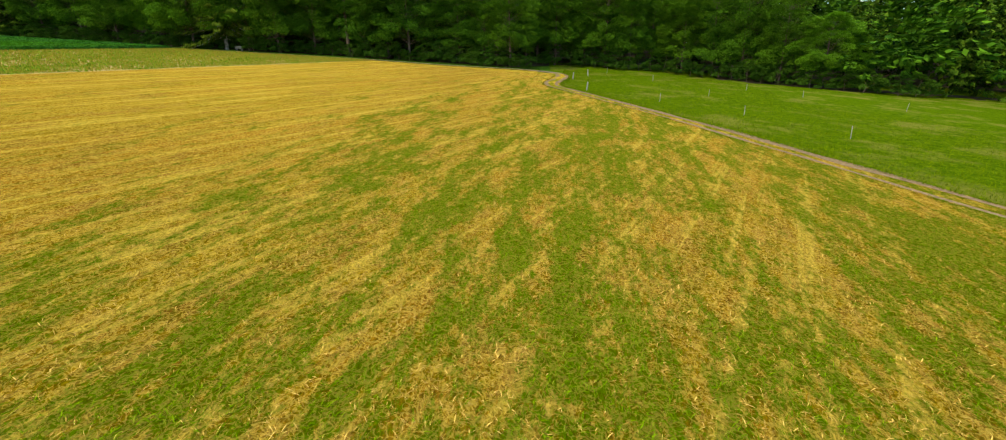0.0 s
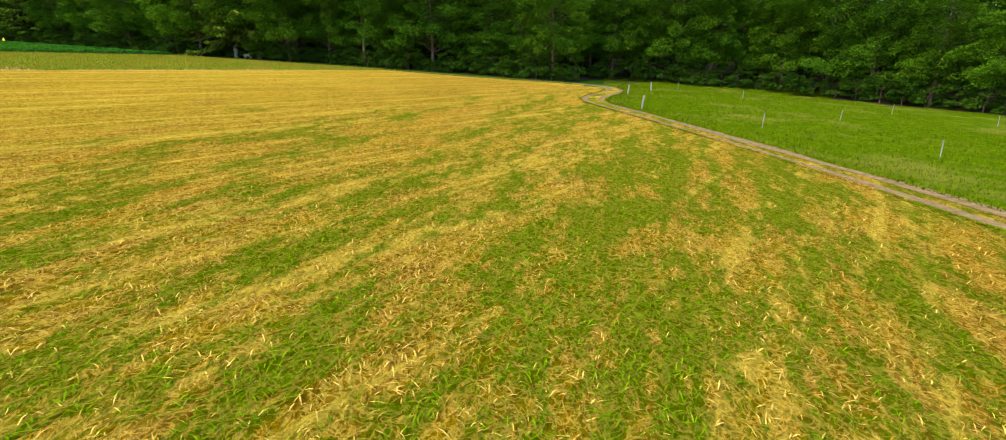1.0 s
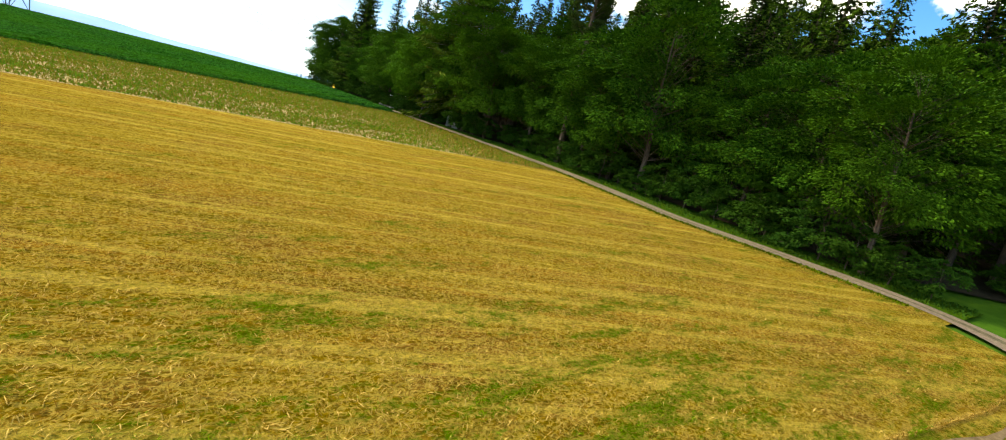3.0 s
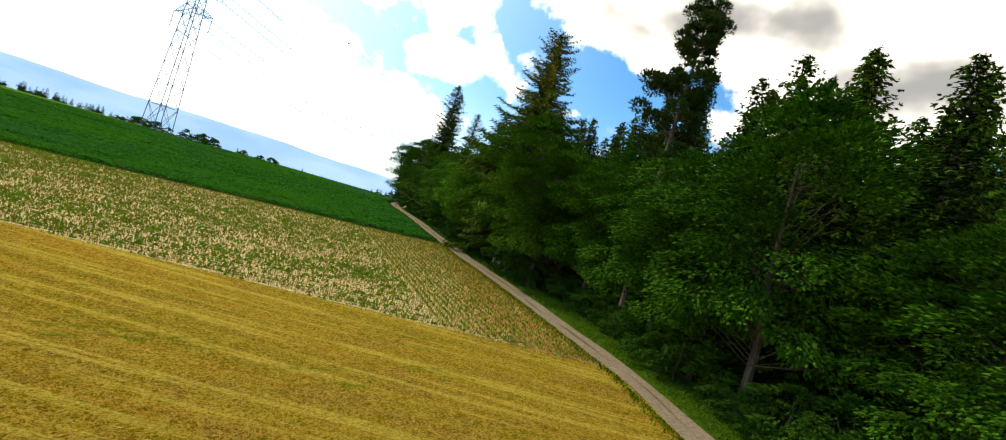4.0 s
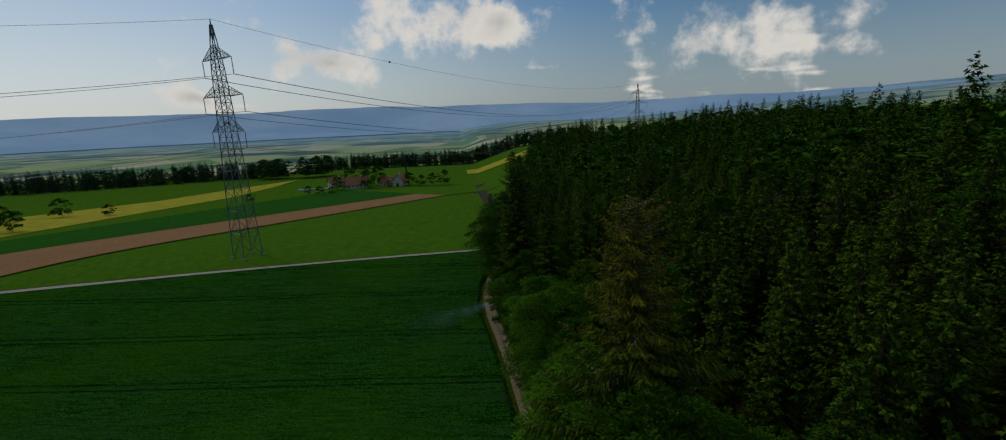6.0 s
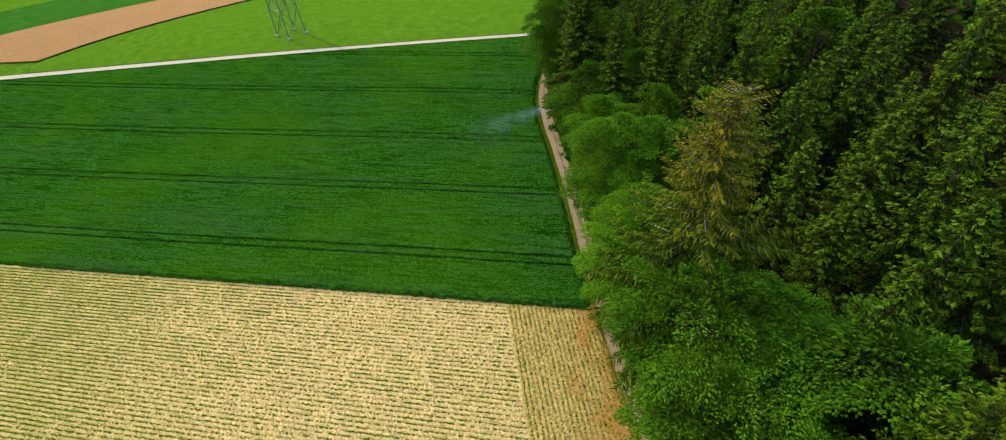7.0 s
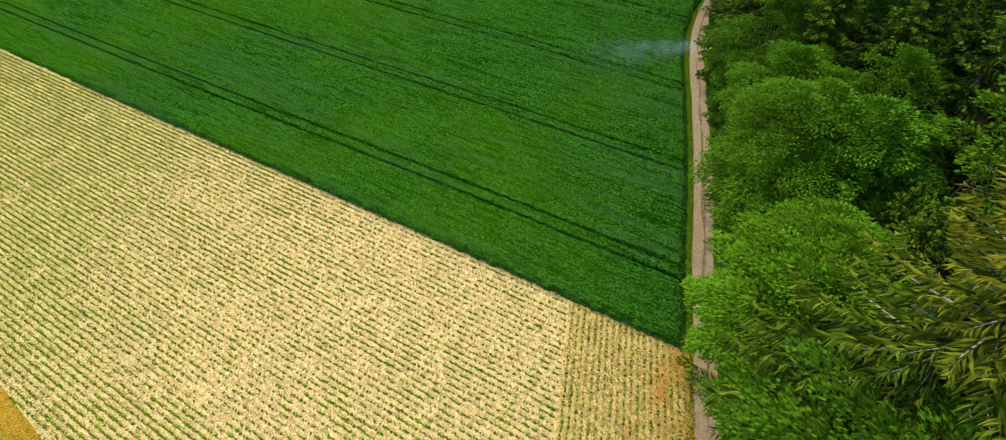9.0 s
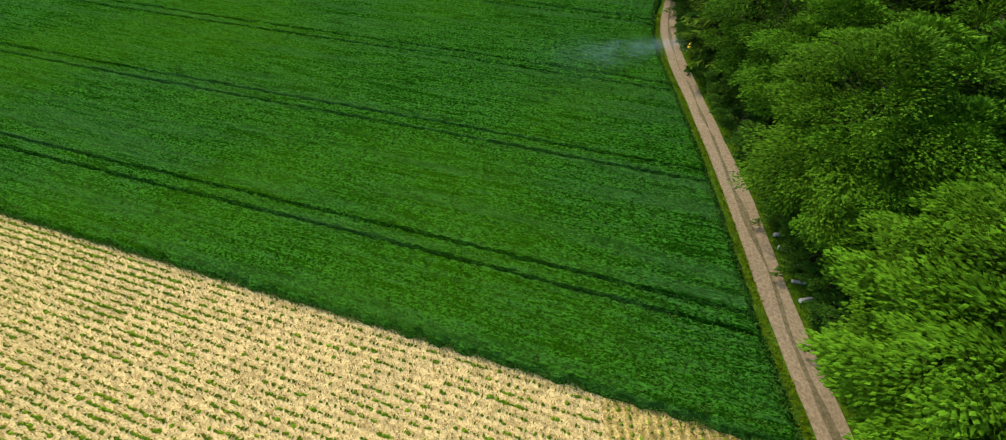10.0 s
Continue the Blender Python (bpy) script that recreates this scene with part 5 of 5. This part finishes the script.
def log(x, y, z, turn, length, radius):
    v, f = [], []
    tube(v, f, (-length / 2, 0, 0), (length / 2, 0, 0), radius, radius * 0.92, 9)
    f.append(tuple(range(8, -1, -1)))
    ob = tagged(new("cut_log", mesh_of("cut_log", v, f, M["grey_bark"])), "short pale cut log lying beside the track", "log", "logs along the track")
    ob.matrix_basis = pose(x, y, z + radius, 0, 0, turn)


for k in range(5):
    y = 10.5 + k * 1.6
    x = track_x(y) + 1.9 + rnd.uniform(-0.1, 0.15)
    log(x, y, ground(x, y), rnd.uniform(-25, 25), 1.0, rnd.uniform(0.14, 0.2))


def dead_branches(x, y):
    """A bare grey fallen bough standing out of the wood edge."""
    r = random.Random(4)
    root = new("dead_bough")
    root.matrix_basis = pose(x, y, ground(x, y))
    tagged(root, "bare grey dead bough with forked twigs", "dead branch")

    def grow(v, f, a, way, ln, rad, depth):
        b = a + way * ln
        tube(v, f, a, b, rad, rad * 0.65, 5)
        if depth:
            for _ in range(3):
                w = (way + Vector((r.uniform(-.8, .8), r.uniform(-.8, .8), r.uniform(-.5, .6)))).normalized()
                grow(v, f, a.lerp(b, r.uniform(0.5, 1.0)), w, ln * r.uniform(0.5, 0.75), rad * 0.6, depth - 1)
    v, f = [], []
    grow(v, f, Vector((0, 0, -0.3)), Vector((-0.25, -0.1, 1)).normalized(), 4.0, 0.13, 0)
    part("stem", mesh_of("stem", v, f, M["bark"]), root)
    for way, ln in (((-1, -0.2, 0.15), 2.4), ((-0.8, -0.5, 0.5), 1.9), ((-0.7, 0.5, 0.3), 1.7)):
        v, f = [], []
        grow(v, f, Vector((-0.9, -0.4, 3.5)), Vector(way).normalized(), ln, 0.08, 3)
        part("branch", mesh_of("branch", v, f, M["bark"]), root)


dead_branches(12.8, -67.4)


def campfire(x, y):
    root = new("campfire")
    z = ground(x, y)
    root.matrix_basis = pose(x, y, z)
    tagged(root, "small smoking campfire in a ring of stones", "campfire")
    r = random.Random(2)
    for k in range(9):
        bm = bmesh.new()
        bmesh.ops.create_icosphere(bm, subdivisions=1, radius=0.2)
        for q in bm.verts:
            q.co *= r.uniform(0.75, 1.15)
        me = bpy.data.meshes.new("stone")
        bm.to_mesh(me)
        me.materials.append(M["stone"])
        part("stone", me, root, at=pose(0.75 * math.cos(k * 0.7), 0.75 * math.sin(k * 0.7), 0.1))
    for k in range(4):
        v, f = [], []
        tube(v, f, (0.5 * math.cos(k * 1.6), 0.5 * math.sin(k * 1.6), 0.1), (0, 0, 0.5), 0.07, 0.05, 6)
        part("firewood", mesh_of("firewood", v, f, M["bark"]), root)
    m = bpy.data.materials.new("flame")
    m.use_nodes = True
    b = m.node_tree.nodes["Principled BSDF"]
    b.inputs["Base Color"].default_value = (0.9, 0.6, 0.05, 1)
    b.inputs["Emission Color"].default_value = (1.0, 0.72, 0.08, 1)
    b.inputs["Emission Strength"].default_value = 2.0
    v, f = [], []
    for k in range(5):
        a = k * 1.26
        tube(v, f, (0.18 * math.cos(a), 0.18 * math.sin(a), 0.3), (0.08 * math.cos(a + 1), 0.08 * math.sin(a + 1), 0.9 + 0.12 * k), 0.14, 0.02, 6)
    part("flame", mesh_of("flame", v, f, m), root, "bright yellow flame")


campfire(-1.0, 50.2)


def smoke(x, y):
    """Thin blue smoke drifting low over the crop."""
    m = bpy.data.materials.new("thin_smoke")
    m.use_nodes = True
    nt = m.node_tree
    nt.nodes.remove(nt.nodes["Principled BSDF"])
    clear, veil, mix = nt.nodes.new("ShaderNodeBsdfTransparent"), nt.nodes.new("ShaderNodeBsdfDiffuse"), nt.nodes.new("ShaderNodeMixShader")
    veil.inputs[0].default_value = (0.42, 0.58, 0.75, 1)
    place = nt.nodes.new("ShaderNodeNewGeometry").outputs["Position"]
    # thinning with the distance from the fire and from the plume's middle
    m1 = nt.nodes.new("ShaderNodeMapping")
    m1.vector_type = "TEXTURE"
    m1.inputs["Location"].default_value = (x, y, 0)
    m1.inputs["Rotation"].default_value = (0, 0, math.pi + 0.55)
    link(nt, place, m1.inputs[0])
    sep = nt.nodes.new("ShaderNodeSeparateXYZ")
    link(nt, m1.outputs[0], sep.inputs[0])
    wide = math_node(nt, "ADD", math_node(nt, "MULTIPLY", sep.outputs[0], 0.30), 0.9)
    off = math_node(nt, "DIVIDE", math_node(nt, "ABSOLUTE", sep.outputs[1]), wide)
    a = math_node(nt, "MULTIPLY", ramp_node(nt, off, 1.0, 0.1), ramp_node(nt, sep.outputs[0], 25.0, 0.0))
    a = math_node(nt, "MULTIPLY", a, ramp_node(nt, noise_node(nt, place, 0.45, 5.0, 0.65), 0.30, 0.72))
    link(nt, math_node(nt, "MULTIPLY", a, 0.065), mix.inputs[0])
    link(nt, clear.outputs[0], mix.inputs[1])
    link(nt, veil.outputs[0], mix.inputs[2])
    link(nt, mix.outputs[0], nt.nodes["Material Output"].inputs["Surface"])
    verts, faces = [], []
    c, s = math.cos(math.pi + 0.55), math.sin(math.pi + 0.55)
    for layer in range(3):
        n = len(verts)
        for i in range(25):
            for j in range(13):
                u, w = i / 24, j / 12 * 2 - 1
                along, across = 26 * u, w * (0.9 + 0.30 * 26 * u)
                px, py = x + c * along - s * across, y + s * along + c * across
                lift = 0.7 + 1.6 * u + layer * (0.25 + 0.5 * u) + 0.5 * noise.noise((px * 0.35, py * 0.35, layer * 2.0)) * (0.2 + u) - 0.3 * w * w
                verts.append((px, py, ground(px, py) + lift + 0.5))
        faces += [(n + i * 13 + j, n + (i + 1) * 13 + j, n + (i + 1) * 13 + j + 1, n + i * 13 + j + 1) for i in range(24) for j in range(12)]
    ob = tagged(new("smoke_plume", mesh_of("smoke_plume", verts, faces, m, True)), "thin blue smoke drifting low over the crop", "smoke", kind="stuff")
    ob.visible_shadow = False


smoke(-1.0, 50.2)


# ---------------------------------------------------------------- stalks, weeds and grass
def blades(name, label, category, places, lo, hi, mat, seed, wide=0.035, flat=0.7, per=1):
    """Many bent blades, each of two faces, joined."""
    rs = np.random.RandomState(seed)
    p = np.repeat(np.asarray(places, float), per, 0)
    n = len(p)
    p = p + np.concatenate([rs.normal(0, 0.05, (n, 2)), np.zeros((n, 1))], 1) * (per > 1)
    a = rs.uniform(0, 6.283, n)
    ln = rs.uniform(lo, hi, n)
    out = np.stack([np.cos(a), np.sin(a), np.zeros(n)], 1)
    side = np.stack([-np.sin(a), np.cos(a), np.zeros(n)], 1) * (wide * rs.uniform(0.6, 1.5, n))[:, None]
    f1 = flat * rs.uniform(0.6, 1.3, n)
    up = np.array([0, 0, 1.0])
    mid = p + out * (ln * 0.45 * f1)[:, None] + up * (ln * 0.42 * (1.25 - np.minimum(f1, 1.1)))[:, None]
    end = p + out * (ln * f1)[:, None] + up * (ln * 0.55 * (1.2 - np.minimum(f1, 1.1)))[:, None]
    v = np.stack([p - side * 0.6, p + side * 0.6, mid + side, mid - side, end], 1).reshape(-1, 3)
    k = np.arange(n)[:, None] * 5
    quads = (k + [0, 1, 2, 3])
    tris = (k + [3, 2, 4])
    f = quads.tolist() + tris.tolist()
    ob = new(name, mesh_of(name, v.tolist(), f, mat))
    return tagged(ob, label, category, kind="stuff")


def on_land(rs, n, place):
    out = []
    for _ in range(n):
        x, y = place(rs)
        out.append((x, y, ground(x, y) + 0.01))
    return out


R = random.Random(21)


def hay_spot(r):
    u = r.random()
    x = -98 + 96 * u
    y = -92 + 26 * (u ** 1.2) + r.gauss(0, 11)
    y = max(y, track_y(min(x, 2)) + 1.35)
    return x, min(y, mown_y(x) + r.uniform(-1.5, 0.35))


blades("hay_stalks", "loose curled straw and grass stalks on the cut field", "hay", on_land(R, 260000, hay_spot), 0.10, 0.28, M["stalk"], 3, 0.0075, 0.85)


def mounds(name, label, places, way, mat, seed):
    """Low leafy mounds stretched along the row, joined."""
    rs = np.random.RandomState(seed)
    p = np.asarray(places, float)
    n = len(p)
    ln, wd, h = (0.05 + 0.24 * rs.uniform(0, 1, n) ** 2) * p[:, 3], rs.uniform(0.06, 0.16, n), rs.uniform(0.10, 0.30, n)
    along, across = np.array([way[0], way[1], 0.0]), np.array([-way[1], way[0], 0.0])
    ring = []
    for k in range(6):
        a = 2 * math.pi * k / 6
        q = p[:, :3] + along * (math.cos(a) * ln * rs.uniform(0.7, 1.2, n))[:, None] + across * (math.sin(a) * wd * rs.uniform(0.7, 1.3, n))[:, None]
        ring.append(q)
    top = p[:, :3] + np.stack([rs.normal(0, 0.04, n), rs.normal(0, 0.03, n), h], 1)
    v = np.stack(ring + [top], 1).reshape(-1, 3)
    k = np.arange(n)[:, None] * 7
    f = np.concatenate([k + [i, (i + 1) % 6, 6] for i in range(6)], 1).reshape(-1, 3)
    return tagged(new(name, mesh_of(name, v.tolist(), f.tolist(), mat)), label, "weeds", kind="stuff")


def weeds():
    r = random.Random(31)
    out = []
    dx = math.hypot(1, EDGE)
    for k in range(1, 98):
        off = k * 0.60 * dx
        x = -6.0
        while x > -175:
            y = edge_y(x) - off
            x -= r.uniform(0.10, 0.36)
            if y < mown_y(x) + 0.05 or x > headland_x(y) - 0.2:
                continue
            lush = 0.45 * noise.noise((x * 0.07, y * 0.16, 3.0)) + 0.4 * noise.noise((x * 0.35, y * 0.8, 9.0))
            if lush + r.uniform(-0.5, 0.5) < -0.14 - 0.4 * min(max((-x - 45) / 45, 0), 1):
                continue
            out.append((x, y + r.gauss(0, 0.035), ground(x, y) + 0.005, 0.8 + max(0, lush + 0.1) * 1.4 + 0.6 * min(max((-x - 60) / 50, 0), 1)))
    mounds("row_weeds", "rows of small green weeds in the stubble", out, (1 / dx, EDGE / dx), M["weed"], 7)
    out = []
    for k in range(28):
        y = 3.6
        while y > -43:
            y -= r.uniform(0.18, 0.6)
            x = headland_x(y) + 0.4 + k * 0.60
            if r.random() < 0.14 + 0.4 * k / 28 or x > track_x(y) - 1.4 or y > edge_y(x) - 0.4 or y < mown_y(x) + 0.3:
                continue
            out.append((x + r.gauss(0, 0.04), y, ground(x, y) + 0.012, 0.9))
    mounds("headland_weeds", "green weeds in rows along the headland", out, (-0.121, 0.993), M["weed"], 9)


weeds()


def stubble_spot(r):
    while True:
        x = 4.5 - 181 * r.random() ** 1.3
        lo, hi = mown_y(x) + 0.2, edge_y(x) - 0.3
        y = lo + (hi - lo) * r.random()
        if hi > lo and x < track_x(y) - 1.3:
            return x, y


blades("standing_stubble", "short standing yellow-green straw stubble", "stubble", on_land(R, 170000, stubble_spot), 0.18, 0.44, M["standing"], 15, 0.022, 0.12)


def border_spot(r):
    x = 3.0 - 150 * r.random() ** 1.2
    return x, mown_y(x) + r.uniform(-0.4, 2.0)


blades("border_stubble", "trampled brown straw along the edge of the hay field", "stubble", on_land(R, 9000, border_spot), 0.08, 0.24, M["standing"], 16, 0.022, 0.3)


def verge_spot(r):
    y = r.uniform(-78, 60)
    x = track_x(max(y, -74)) + 1.25 + r.random() ** 0.8 * (4.2 if y < -22 else 2.2)
    return x, y


blades("verge_grass", "rough tufts of green grass along the track", "grass", on_land(R, 16000, verge_spot), 0.2, 0.45, M["shrub"], 9, 0.03, 0.5)


def field_side_spot(r):
    y = r.uniform(-76, 62)
    return track_x(max(y, -74)) - 1.25 - abs(r.gauss(0, 0.4)), y


blades("field_margin_grass", "narrow grassy margin between field and track", "grass", on_land(R, 9000, field_side_spot), 0.2, 0.45, M["blade"], 10, 0.03, 0.5)


def meadow_spot(r):
    x = r.uniform(-70, 14)
    hi = track_y(min(x, 2)) - 1.3 if x < 2 else -83
    return x, hi - 34 * r.random() ** 1.6


blades("meadow_grass", "long pasture grass bent by the wind", "grass", on_land(R, 70000, meadow_spot), 0.2, 0.5, M["blade"], 12, 0.012, 0.6)


def crop_spot(r):
    x = -100 * r.random() ** 1.3 - 0.3
    return x, edge_y(x) + (r.gauss(0.2, 0.25) if r.random() < 0.12 else 0.2 + 70 * r.random() ** 1.4)


def crop_tops():
    r = random.Random(13)
    out = []
    for _ in range(130000):
        x, y = crop_spot(r)
        o = (y - edge_y(x)) / math.hypot(1, EDGE)
        if any(min(abs(o - q) for q in pair) < 0.33 for pair in TRAMS) or x > track_x(y) - 2.1 or y > 88:
            continue
        out.append((x, y, ground(x, y) + (0.42 if o > 0.5 else 0.05)))
    blades("crop_blades", "upright leaf blades of the dark green cereal crop", "crop", out, 0.3, 0.55, M["crop_tips"], 14, 0.032, 0.3)


crop_tops()
